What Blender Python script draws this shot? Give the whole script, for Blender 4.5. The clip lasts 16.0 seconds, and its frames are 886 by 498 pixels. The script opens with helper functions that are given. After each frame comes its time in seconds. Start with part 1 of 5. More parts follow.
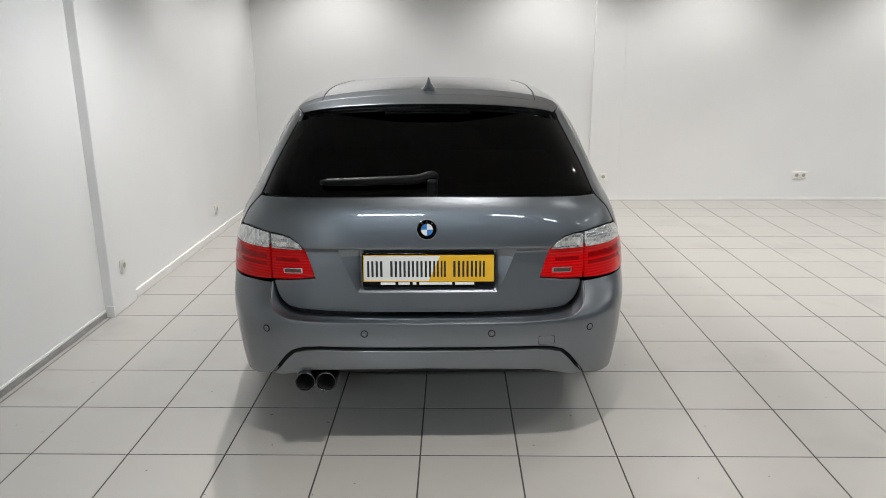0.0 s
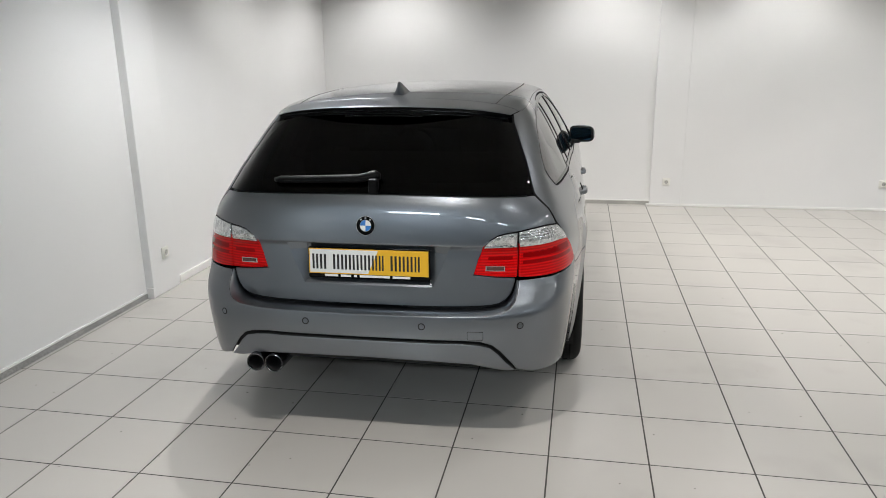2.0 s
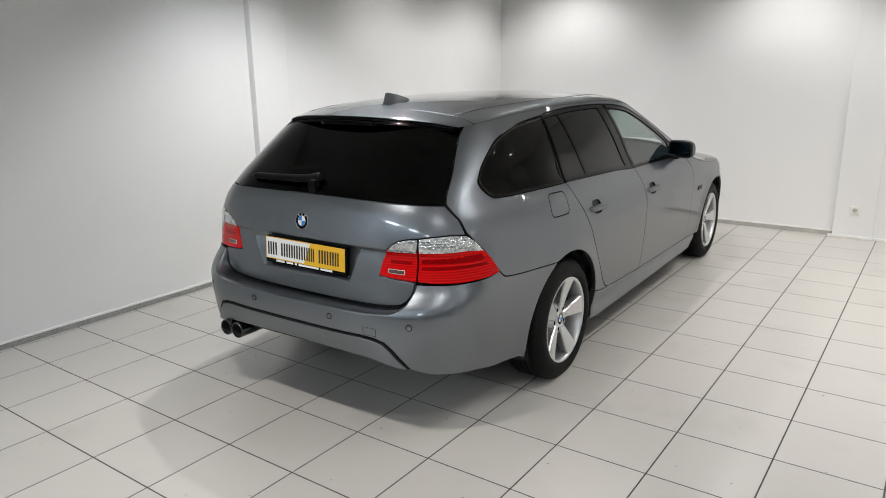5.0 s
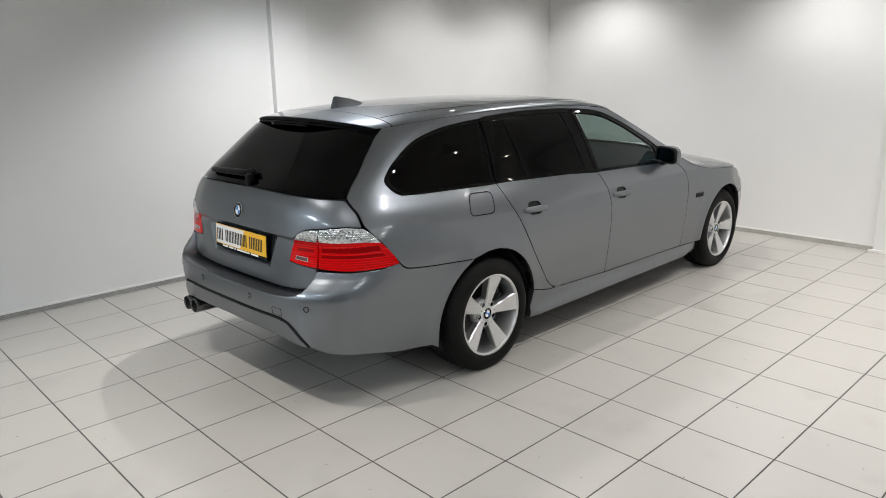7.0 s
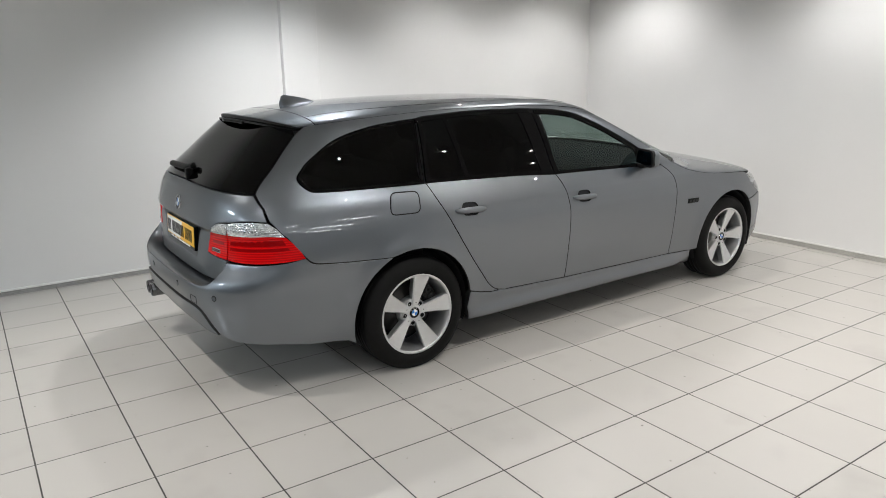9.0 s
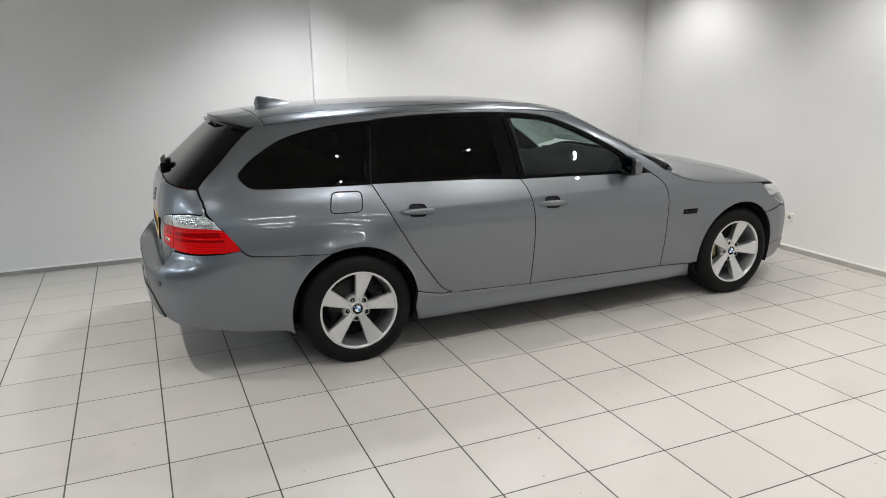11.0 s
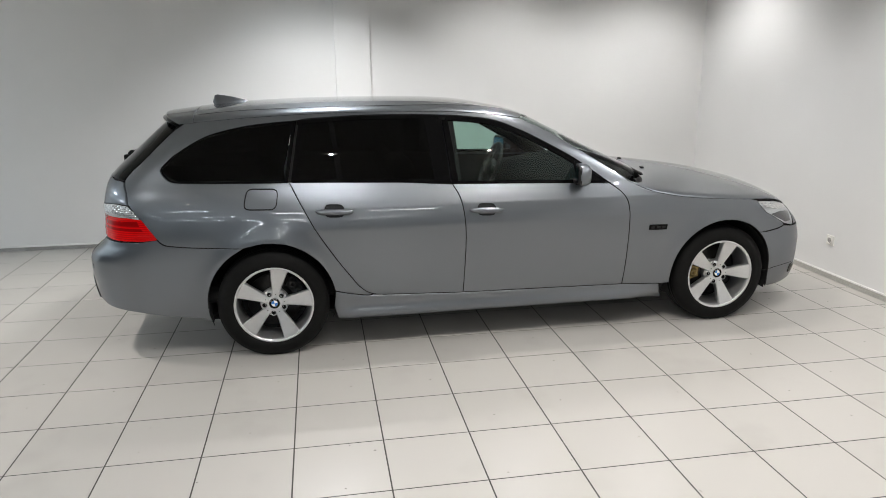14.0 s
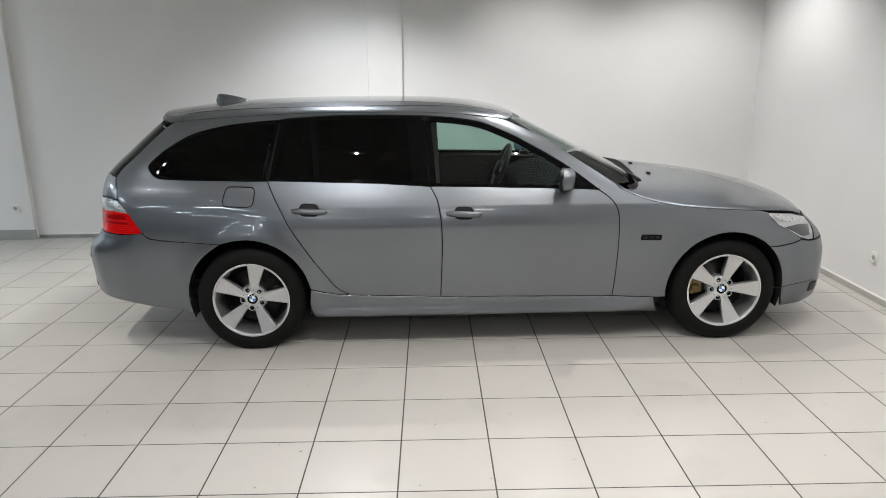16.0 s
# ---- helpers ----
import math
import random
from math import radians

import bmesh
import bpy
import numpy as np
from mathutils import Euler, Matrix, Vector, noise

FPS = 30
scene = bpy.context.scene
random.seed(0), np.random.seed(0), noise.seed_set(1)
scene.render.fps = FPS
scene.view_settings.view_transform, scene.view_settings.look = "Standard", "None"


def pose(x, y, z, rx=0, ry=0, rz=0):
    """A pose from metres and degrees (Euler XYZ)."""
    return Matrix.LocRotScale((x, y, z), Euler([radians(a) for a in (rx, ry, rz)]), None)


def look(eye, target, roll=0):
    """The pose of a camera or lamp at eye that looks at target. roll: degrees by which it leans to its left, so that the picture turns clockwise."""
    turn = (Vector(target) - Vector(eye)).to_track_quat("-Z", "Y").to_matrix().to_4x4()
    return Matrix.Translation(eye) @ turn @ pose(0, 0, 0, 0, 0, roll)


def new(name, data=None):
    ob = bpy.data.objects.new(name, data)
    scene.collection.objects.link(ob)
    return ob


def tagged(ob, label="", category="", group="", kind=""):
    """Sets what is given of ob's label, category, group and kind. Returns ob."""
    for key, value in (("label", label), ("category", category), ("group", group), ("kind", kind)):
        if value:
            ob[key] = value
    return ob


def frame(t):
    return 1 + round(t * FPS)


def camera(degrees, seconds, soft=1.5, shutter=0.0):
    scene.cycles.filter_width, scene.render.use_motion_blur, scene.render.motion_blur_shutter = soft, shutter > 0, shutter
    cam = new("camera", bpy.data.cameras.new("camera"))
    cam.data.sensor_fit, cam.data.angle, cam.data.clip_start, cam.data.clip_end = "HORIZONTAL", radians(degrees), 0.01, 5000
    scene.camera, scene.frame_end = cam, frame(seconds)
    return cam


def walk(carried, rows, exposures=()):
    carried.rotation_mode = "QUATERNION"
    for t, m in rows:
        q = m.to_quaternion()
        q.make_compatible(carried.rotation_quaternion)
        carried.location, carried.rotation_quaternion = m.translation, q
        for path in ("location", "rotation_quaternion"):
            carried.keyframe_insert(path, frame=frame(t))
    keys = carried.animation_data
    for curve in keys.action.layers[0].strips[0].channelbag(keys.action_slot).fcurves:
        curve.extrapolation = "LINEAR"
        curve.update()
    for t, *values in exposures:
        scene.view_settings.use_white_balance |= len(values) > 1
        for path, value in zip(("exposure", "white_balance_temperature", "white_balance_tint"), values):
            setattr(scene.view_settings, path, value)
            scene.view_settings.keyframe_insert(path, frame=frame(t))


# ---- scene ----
cam = camera(64.10, 16.0, soft=0.8)
PATH = [
    (0, (0.133, -0.16, 1.594), (0.106, 1.768, 1.064), -0.2),
    (0.5, (0.262, -0.131, 1.586), (0.218, 1.796, 1.053), -0.3),
    (1, (0.422, -0.178, 1.584), (0.305, 1.749, 1.063), -0.4),
    (1.5, (0.625, -0.213, 1.598), (0.408, 1.706, 1.076), -0.6),
    (2, (0.895, -0.218, 1.601), (0.523, 1.676, 1.08), -0.8),
    (2.5, (1.174, -0.225, 1.609), (0.59, 1.616, 1.091), -0.9),
    (3, (1.449, -0.161, 1.613), (0.725, 1.63, 1.097), -1),
    (3.5, (1.704, -0.049, 1.615), (0.876, 1.696, 1.096), -1),
    (4, (1.955, 0.017, 1.623), (1.02, 1.711, 1.115), -0.9),
    (6.5, (3.175, 0.69, 1.633), (1.831, 2.083, 1.13), -1),
    (7, (3.407, 0.765, 1.634), (2.008, 2.106, 1.142), -0.9),
    (7.5, (3.593, 0.909, 1.65), (2.152, 2.204, 1.153), -0.8),
    (8, (3.762, 1.115, 1.648), (2.272, 2.353, 1.149), -0.8),
    (8.5, (3.956, 1.308, 1.65), (2.404, 2.469, 1.153), -0.9),
    (9, (4.073, 1.555, 1.644), (2.47, 2.641, 1.144), -0.9),
    (11.5, (4.73, 2.694, 1.667), (2.919, 3.38, 1.168), -0.7),
    (12, (4.788, 2.965, 1.654), (2.95, 3.577, 1.156), -0.7),
    (12.5, (4.844, 3.198, 1.662), (2.985, 3.734, 1.158), -0.6),
    (13, (4.935, 3.389, 1.68), (3.058, 3.854, 1.172), -0.5),
    (13.5, (4.945, 3.614, 1.685), (3.053, 4.018, 1.177), -0.5),
    (14, (4.969, 3.816, 1.686), (3.064, 4.149, 1.177), -0.4),
    (14.5, (5.008, 4.012, 1.69), (3.091, 4.258, 1.178), -0.4),
    (15, (4.971, 4.223, 1.686), (3.046, 4.394, 1.173), -0.4),
    (15.5, (4.958, 4.417, 1.694), (3.027, 4.52, 1.183), -0.4),
    (16, (4.967, 4.6, 1.699), (3.034, 4.633, 1.184), -0.5),
]
walk(cam, [(t, look(eye, target, roll)) for t, eye, target, roll in PATH], [(0, 0.37), (2, 0.40), (4, 0.43), (7, 0.47), (12, 0.47), (16, 0.46)])

# ---- world and light ----
world = bpy.data.worlds.new("world")
scene.world = world
world.use_nodes = True
sky = world.node_tree.nodes.new("ShaderNodeTexSky")
sky.sky_type, sky.sun_disc, sky.sun_elevation, sky.sun_rotation = "NISHITA", False, radians(30), radians(200)
world.node_tree.links.new(sky.outputs[0], world.node_tree.nodes["Background"].inputs[0])
world.node_tree.nodes["Background"].inputs[1].default_value = 0.08

ROOM_LEFT, ROOM_RIGHT, ROOM_NEAR, ROOM_FAR, CEILING = -2.06, 13.0, -10.0, 7.785, 2.9
WARM, NEUTRAL, COOL = (1.0, 0.95, 0.895), (0.995, 0.98, 0.975), (0.88, 0.945, 1.0)
# recessed lamps: x, y, watts, colour and, where it is not the usual one, the beam's width
LAMPS = (
    (-1.07, 7.0, 62, NEUTRAL), (1.13, 7.0, 62, NEUTRAL), (2.82, 6.95, 55, NEUTRAL), (5.0, 6.95, 55, NEUTRAL), (7.2, 6.95, 55, NEUTRAL),
    (-1.07, 5.65, 56, NEUTRAL), (0.30, 5.50, 80, WARM), (2.45, 5.50, 80, WARM), (4.8, 5.45, 70, NEUTRAL),
    (-1.07, 3.70, 28, COOL), (-0.72, 3.90, 125, NEUTRAL), (2.45, 3.97, 68, NEUTRAL), (4.8, 3.97, 70, NEUTRAL),
    (0.35, 1.30, 135, WARM, 84), (2.45, 1.40, 52, NEUTRAL), (4.8, 1.40, 55, NEUTRAL),
)
PANEL_WATTS, TUBE_WATTS = 16.0, 11.0


# ---- materials ----
def material(name, colour=(0.8, 0.8, 0.8), rough=0.5, metal=0.0, coat=0.0, bump=0.0, size=40.0, vary=0.0, stain=0.0, stain_size=2.0, rough_vary=0.0, per_object=0.0, coords="Object", spec=0.5):
    """A principled material: grain (bump, vary) at one scale, stains at a larger one."""
    m = bpy.data.materials.new(name)
    m.use_nodes = True
    nt = m.node_tree
    b = nt.nodes["Principled BSDF"]
    b.inputs["Base Color"].default_value = (*colour, 1)
    b.inputs["Roughness"].default_value = rough
    b.inputs["Metallic"].default_value = metal
    b.inputs["Coat Weight"].default_value = coat
    b.inputs["Coat Roughness"].default_value = 0.03
    b.inputs["Specular IOR Level"].default_value = spec
    place = nt.nodes.new("ShaderNodeNewGeometry").outputs["Position"] if coords == "World" else nt.nodes.new("ShaderNodeTexCoord").outputs["Object"]

    def noise_at(scale, detail=4.0):
        n = nt.nodes.new("ShaderNodeTexNoise")
        n.inputs["Scale"].default_value, n.inputs["Detail"].default_value = scale, detail
        nt.links.new(place, n.inputs["Vector"])
        return n.outputs["Fac"]

    def ranged(value, lo, hi, start=0.3, stop=0.7):
        r = nt.nodes.new("ShaderNodeMapRange")
        r.inputs[1].default_value, r.inputs[2].default_value, r.inputs[3].default_value, r.inputs[4].default_value = start, stop, lo, hi
        nt.links.new(value, r.inputs[0])
        return r.outputs[0]

    factors = []
    if vary:
        factors.append(ranged(noise_at(size), 1 - vary, 1 + vary))
    if stain:
        factors.append(ranged(noise_at(stain_size, 6.0), 1 - stain, 1.0, 0.35, 0.6))
    if per_object:
        info = nt.nodes.new("ShaderNodeObjectInfo")
        factors.append(ranged(info.outputs["Random"], 1 - per_object, 1 + per_object, 0, 1))
    if factors:
        total = factors[0]
        for extra in factors[1:]:
            mul = nt.nodes.new("ShaderNodeMath")
            mul.operation = "MULTIPLY"
            nt.links.new(total, mul.inputs[0])
            nt.links.new(extra, mul.inputs[1])
            total = mul.outputs[0]
        scale = nt.nodes.new("ShaderNodeVectorMath")
        scale.operation = "SCALE"
        scale.inputs[0].default_value = colour
        nt.links.new(total, scale.inputs["Scale"])
        nt.links.new(scale.outputs[0], b.inputs["Base Color"])
    if rough_vary:
        nt.links.new(ranged(noise_at(stain_size * 2.3, 5.0), rough - rough_vary, rough + rough_vary), b.inputs["Roughness"])
    if bump:
        bp = nt.nodes.new("ShaderNodeBump")
        bp.inputs["Strength"].default_value, bp.inputs["Distance"].default_value = 1.0, bump
        nt.links.new(noise_at(size), bp.inputs["Height"])
        nt.links.new(bp.outputs[0], b.inputs["Normal"])
    return m


def glass_material(name, tint, ior=1.5):
    """A thin pane: a tinted clear layer under a mirror sheen that grows towards a grazing view."""
    m = bpy.data.materials.new(name)
    m.use_nodes = True
    nt = m.node_tree
    nt.nodes.remove(nt.nodes["Principled BSDF"])
    clear, gloss, mix, face, power, sheen = [nt.nodes.new("ShaderNode" + k) for k in ("BsdfTransparent", "BsdfGlossy", "MixShader", "LayerWeight", "Math", "MapRange")]
    clear.inputs[0].default_value = (*tint, 1)
    gloss.inputs["Roughness"].default_value = 0.006
    gloss.inputs["Color"].default_value = (1, 1, 1, 1)
    face.inputs["Blend"].default_value = 0.5
    power.operation = "POWER"
    power.inputs[1].default_value = 5.0
    sheen.inputs[3].default_value, sheen.inputs[4].default_value = ((ior - 1) / (ior + 1)) ** 2, 1.0
    nt.links.new(face.outputs["Facing"], power.inputs[0])
    nt.links.new(power.outputs[0], sheen.inputs[0])
    nt.links.new(sheen.outputs[0], mix.inputs[0])
    nt.links.new(clear.outputs[0], mix.inputs[1])
    nt.links.new(gloss.outputs[0], mix.inputs[2])
    nt.links.new(mix.outputs[0], nt.nodes["Material Output"].inputs[0])
    return m


def glow_material(name, colour, strength):
    m = bpy.data.materials.new(name)
    m.use_nodes = True
    b = m.node_tree.nodes["Principled BSDF"]
    b.inputs["Base Color"].default_value = (*colour, 1)
    b.inputs["Emission Color"].default_value = (*colour, 1)
    b.inputs["Emission Strength"].default_value = strength
    return m


WALL = material("wall_paint", (0.79, 0.785, 0.775), 0.75, bump=0.0006, size=220, vary=0.012, stain=0.05, stain_size=0.7)
# The darkness of the unlit hall end is put into this wall colour.
SHADED_WALL = material("unlit_wall_shade", (0.10, 0.105, 0.11), 0.6, vary=0.05, size=3, stain=0.1)
CEIL = material("ceiling_paint", (0.60, 0.60, 0.585), 0.9, bump=0.0006, size=150, vary=0.015, stain=0.03)
TILE = material("floor_tile", (0.445, 0.428, 0.400), 0.26, bump=0.00012, size=260, vary=0.02, stain=0.0, per_object=0.02, coords="World")
GROUT = material("grout", (0.060, 0.056, 0.052), 0.9, vary=0.2, size=60, stain=0.2)


def soil(m):
    """Sparse specks and faint smudges over a floor."""
    nt = m.node_tree
    b = nt.nodes["Principled BSDF"]
    before = b.inputs["Base Color"].links[0].from_socket
    pos, warp, mixv, cell = [nt.nodes.new("ShaderNode" + k) for k in ("NewGeometry", "TexNoise", "VectorMath", "TexVoronoi")]
    warp.inputs["Scale"].default_value, warp.inputs["Detail"].default_value = 60.0, 3.0
    mixv.operation = "MULTIPLY_ADD"
    mixv.inputs[1].default_value = (0.02, 0.02, 0.0)
    nt.links.new(pos.outputs["Position"], warp.inputs["Vector"])
    nt.links.new(warp.outputs["Color"], mixv.inputs[0])
    nt.links.new(pos.outputs["Position"], mixv.inputs[2])
    cell.voronoi_dimensions = "2D"
    cell.inputs["Scale"].default_value = 2.3
    nt.links.new(mixv.outputs[0], cell.inputs["Vector"])
    speck = nt.nodes.new("ShaderNodeMapRange")
    speck.inputs[1].default_value, speck.inputs[2].default_value, speck.inputs[3].default_value, speck.inputs[4].default_value = 0.004, 0.013, 0.40, 1.0
    nt.links.new(cell.outputs["Distance"], speck.inputs[0])
    cloud, smudge = nt.nodes.new("ShaderNodeTexNoise"), nt.nodes.new("ShaderNodeMapRange")
    cloud.inputs["Scale"].default_value, cloud.inputs["Detail"].default_value = 2.2, 5.0
    nt.links.new(pos.outputs["Position"], cloud.inputs["Vector"])
    smudge.inputs[1].default_value, smudge.inputs[2].default_value, smudge.inputs[3].default_value, smudge.inputs[4].default_value = 0.56, 0.80, 1.0, 0.88
    nt.links.new(cloud.outputs["Fac"], smudge.inputs[0])
    both = nt.nodes.new("ShaderNodeMath")
    both.operation = "MULTIPLY"
    nt.links.new(speck.outputs[0], both.inputs[0])
    nt.links.new(smudge.outputs[0], both.inputs[1])
    out = nt.nodes.new("ShaderNodeVectorMath")
    out.operation = "SCALE"
    nt.links.new(before, out.inputs[0])
    nt.links.new(both.outputs[0], out.inputs["Scale"])
    nt.links.new(out.outputs[0], b.inputs["Base Color"])


soil(TILE)
SKIRT = material("skirting_paint", (0.82, 0.81, 0.79), 0.4, vary=0.02, stain=0.06)
PLINTH = material("stone_plinth", (0.34, 0.335, 0.325), 0.5, vary=0.22, size=90, stain=0.2, stain_size=6)
SOCKET = material("socket_plastic", (0.80, 0.79, 0.74), 0.35, vary=0.01)
# Darker copy of the socket plastic: the recess's shade is in the colour.
SOCKET_SHADE = material("socket_recess_shade", (0.42, 0.41, 0.38), 0.5, vary=0.02)
LAMP_GLOW = glow_material("lamp_glow", (1.0, 0.95, 0.88), 40.0)
PANEL_GLOW = glow_material("panel_glow", (0.82, 0.92, 1.0), 6.0)


# ---- building blocks ----
def mesh_of(bm, name, mat, smooth=False):
    me = bpy.data.meshes.new(name)
    bm.to_mesh(me)
    bm.free()
    if mat:
        me.materials.append(mat)
    if smooth:
        me.polygons.foreach_set("use_smooth", [True] * len(me.polygons))
    return me


def part(name, bm, mat, parent=None, label="", smooth=False):
    ob = new(name, mesh_of(bm, name, mat, smooth))
    ob.parent = parent
    if label:
        ob["label"] = label
    return ob


def box(bm, lo, hi, bevel=0.0, segments=2):
    """A box between two corners, with rounded edges."""
    made = bmesh.ops.create_cube(bm, size=1)["verts"]
    for v in made:
        v.co = Vector([lo[i] + (v.co[i] + 0.5) * (hi[i] - lo[i]) for i in range(3)])
    if bevel:
        edges = list({e for v in made for e in v.link_edges})
        bmesh.ops.bevel(bm, geom=edges, offset=bevel, segments=segments, affect="EDGES", profile=0.5)
    return bm


def block(lo, hi, bevel=0.0, segments=2):
    return box(bmesh.new(), lo, hi, bevel, segments)


def lathe(bm, profile, segs=48, axis=0, centre=(0, 0, 0), arc=(0.0, 2 * math.pi)):
    """Turns a profile of (radius, along) about an axis through centre."""
    full = abs(arc[1] - arc[0] - 2 * math.pi) < 1e-6
    rings = []
    for i in range(segs if full else segs + 1):
        a = arc[0] + (arc[1] - arc[0]) * i / segs
        ring = []
        for r, h in profile:
            p = [0, 0, 0]
            p[axis], p[(axis + 1) % 3], p[(axis + 2) % 3] = h, r * math.cos(a), r * math.sin(a)
            ring.append(bm.verts.new(Vector(p) + Vector(centre)))
        rings.append(ring)
    count = len(rings)
    for i in range(count if full else count - 1):
        a, b = rings[i], rings[(i + 1) % count]
        for j in range(len(profile) - 1):
            if (a[j].co - b[j].co).length < 1e-7 and (a[j + 1].co - b[j + 1].co).length < 1e-7:
                continue
            bm.faces.new((a[j], b[j], b[j + 1], a[j + 1]))
    bmesh.ops.remove_doubles(bm, verts=bm.verts[:], dist=1e-6)
    bmesh.ops.recalc_face_normals(bm, faces=bm.faces[:])
    return bm


def thing(name, label, category, m=None, group="", kind=""):
    ob = tagged(new(name), label, category, group, kind)
    if m is not None:
        ob.matrix_world = m
    return ob


# ---- the showroom ----
def structure(name, bm, mat, label, category):
    return tagged(part(name, bm, mat), label, category, kind="structure")


T = 0.24
PILLAR_FACE, FAR_LEFT = -2.0, -2.035
structure("wall_west", block((ROOM_LEFT - T, ROOM_NEAR, 0), (ROOM_LEFT, 4.016, CEILING)), WALL, "white painted plaster wall with a stone plinth", "wall")
structure("wall_west_far", block((FAR_LEFT - T - 0.07, 4.35, 0), (FAR_LEFT, ROOM_FAR + T, CEILING)), WALL, "white painted plaster wall with white skirting", "wall")
structure("pillar_west", block((PILLAR_FACE - T - 0.1, 4.016, 0), (PILLAR_FACE, 4.35, CEILING), 0.006), WALL, "white plastered pillar standing proud of the wall", "pillar")
structure("pillar_west_near", block((ROOM_LEFT - 0.02, -0.25, 0), (-2.0, 0.64, CEILING), 0.008), WALL, "white plastered pillar with a grey base board", "pillar")
structure("wall_north", block((FAR_LEFT, ROOM_FAR, 0), (1.655, ROOM_FAR + T, CEILING)), WALL, "white painted plaster wall lit by ceiling lamps", "wall")
structure("pillar_north", block((1.655, 7.745, 0), (1.99, ROOM_FAR + T, CEILING), 0.004), WALL, "white plastered pillar barely proud of the wall", "pillar")
structure("wall_north_east", block((1.99, 7.755, 0), (ROOM_RIGHT, ROOM_FAR + T, CEILING)), WALL, "white painted plaster wall lit by ceiling lamps", "wall")
# East and south walls are added out of view, dark to keep reflections dim.
structure("wall_east", block((ROOM_RIGHT, ROOM_NEAR - T, 0), (ROOM_RIGHT + T, ROOM_FAR + T, CEILING)), SHADED_WALL, "unseen wall coloured dark to stand for the unlit end of the showroom", "wall")
structure("ceiling", block((ROOM_LEFT - 0.3, ROOM_NEAR - T, CEILING), (ROOM_RIGHT + T, ROOM_FAR + T, CEILING + 0.2)), CEIL, "plain grey showroom ceiling with recessed lamps", "ceiling")
structure("wall_south", block((ROOM_LEFT - T, ROOM_NEAR - T, 0), (ROOM_RIGHT, ROOM_NEAR, CEILING)), SHADED_WALL, "unseen wall coloured dark to stand for the unlit end of the showroom", "wall")

# skirting and plinths
structure("plinth_west", block((ROOM_LEFT, 0.65, 0), (ROOM_LEFT + 0.012, 4.016, 0.034), 0.002), PLINTH, "low mottled grey stone plinth", "plinth")
structure("skirting_west", block((ROOM_LEFT, 0.65, 0.0342), (ROOM_LEFT + 0.010, 4.016, 0.048), 0.002), SKIRT, "narrow white bead above the stone plinth", "skirting")
structure("plinth_pillar", block((ROOM_LEFT + 0.012, 4.004, 0), (PILLAR_FACE + 0.004, 4.016, 0.075), 0.002), SKIRT, "short white skirting at the foot of the pillar", "skirting")
structure("baseboard_pillar", block((-2.0, -0.262, 0), (-1.985, 0.652, 0.10), 0.002), material("base_board", (0.36, 0.37, 0.35), 0.5, vary=0.05), "grey base board round the pillar", "skirting")
structure("baseboard_west", block((FAR_LEFT, 4.38, 0), (FAR_LEFT + 0.02, ROOM_FAR, 0.058), 0.004), SKIRT, "white painted wooden skirting", "skirting")
structure("plinth_north", block((FAR_LEFT + 0.02, ROOM_FAR - 0.012, 0), (1.655, ROOM_FAR, 0.040), 0.002), material("beige_plinth", (0.44, 0.43, 0.40), 0.5, vary=0.12, size=90, stain=0.15, stain_size=6), "low beige stone plinth", "plinth")
structure("skirting_north", block((FAR_LEFT + 0.02, ROOM_FAR - 0.010, 0.0402), (1.655, ROOM_FAR, 0.052), 0.002), SKIRT, "narrow white bead above the stone plinth", "skirting")
structure("trim_north", block((1.62, 7.733, 0), (1.985, 7.745, 0.022), 0.002), SKIRT, "thin white joint strip along the floor", "trim")
structure("trim_north_east", block((1.995, 7.745, 0), (ROOM_RIGHT, 7.755, 0.02), 0.002), SKIRT, "thin white joint strip along the floor", "trim")


def wall_socket(m, count=1):
    """Flush sockets in one frame: the plate lies in x and z, its face towards -y."""
    ob = thing("wall_socket", "white plastic double wall socket" if count > 1 else "white plastic wall socket near the floor", "socket", m, "wall sockets")
    w = 0.081 * count
    part("plate", block((-w / 2, -0.010, -0.0405), (w / 2, 0, 0.0405), 0.004), SOCKET, ob)
    for i in range(count):
        x = (i - (count - 1) / 2) * 0.075
        part("insert", lathe(bmesh.new(), [(0.030, -0.014), (0.028, -0.016), (0.0225, -0.016), (0.0205, -0.0125), (0.0, -0.0125)], 24, 1, (x, 0, 0)), SOCKET, ob)
        well = bmesh.new()
        lathe(well, [(0.0200, -0.0132), (0.0, -0.0132)], 20, 1, (x, 0, 0))
        part("recess", well, SOCKET_SHADE, ob)
        # Pin holes are flat black discs, dark by colour alone.
        pins = bmesh.new()
        for s in (-0.0095, 0.0095):
            lathe(pins, [(0.0028, -0.0137), (0.0, -0.0137)], 10, 1, (x + s, 0, 0))
        part("pin_hole", pins, material("pin_hole", (0.03, 0.03, 0.03), 0.6) if "pin_hole" not in bpy.data.materials else bpy.data.materials["pin_hole"], ob)
    return ob


wall_socket(pose(0.138, ROOM_FAR, 0.304))
wall_socket(pose(1.822, 7.745, 0.264))
wall_socket(pose(4.020, 7.755, 0.279), 2)
wall_socket(pose(PILLAR_FACE, 4.191, 0.288, 0, 0, 90))
wall_socket(pose(FAR_LEFT, 6.157, 0.238, 0, 0, 90))
wall_socket(pose(-2.0, 0.486, 0.319, 0, 0, 90))

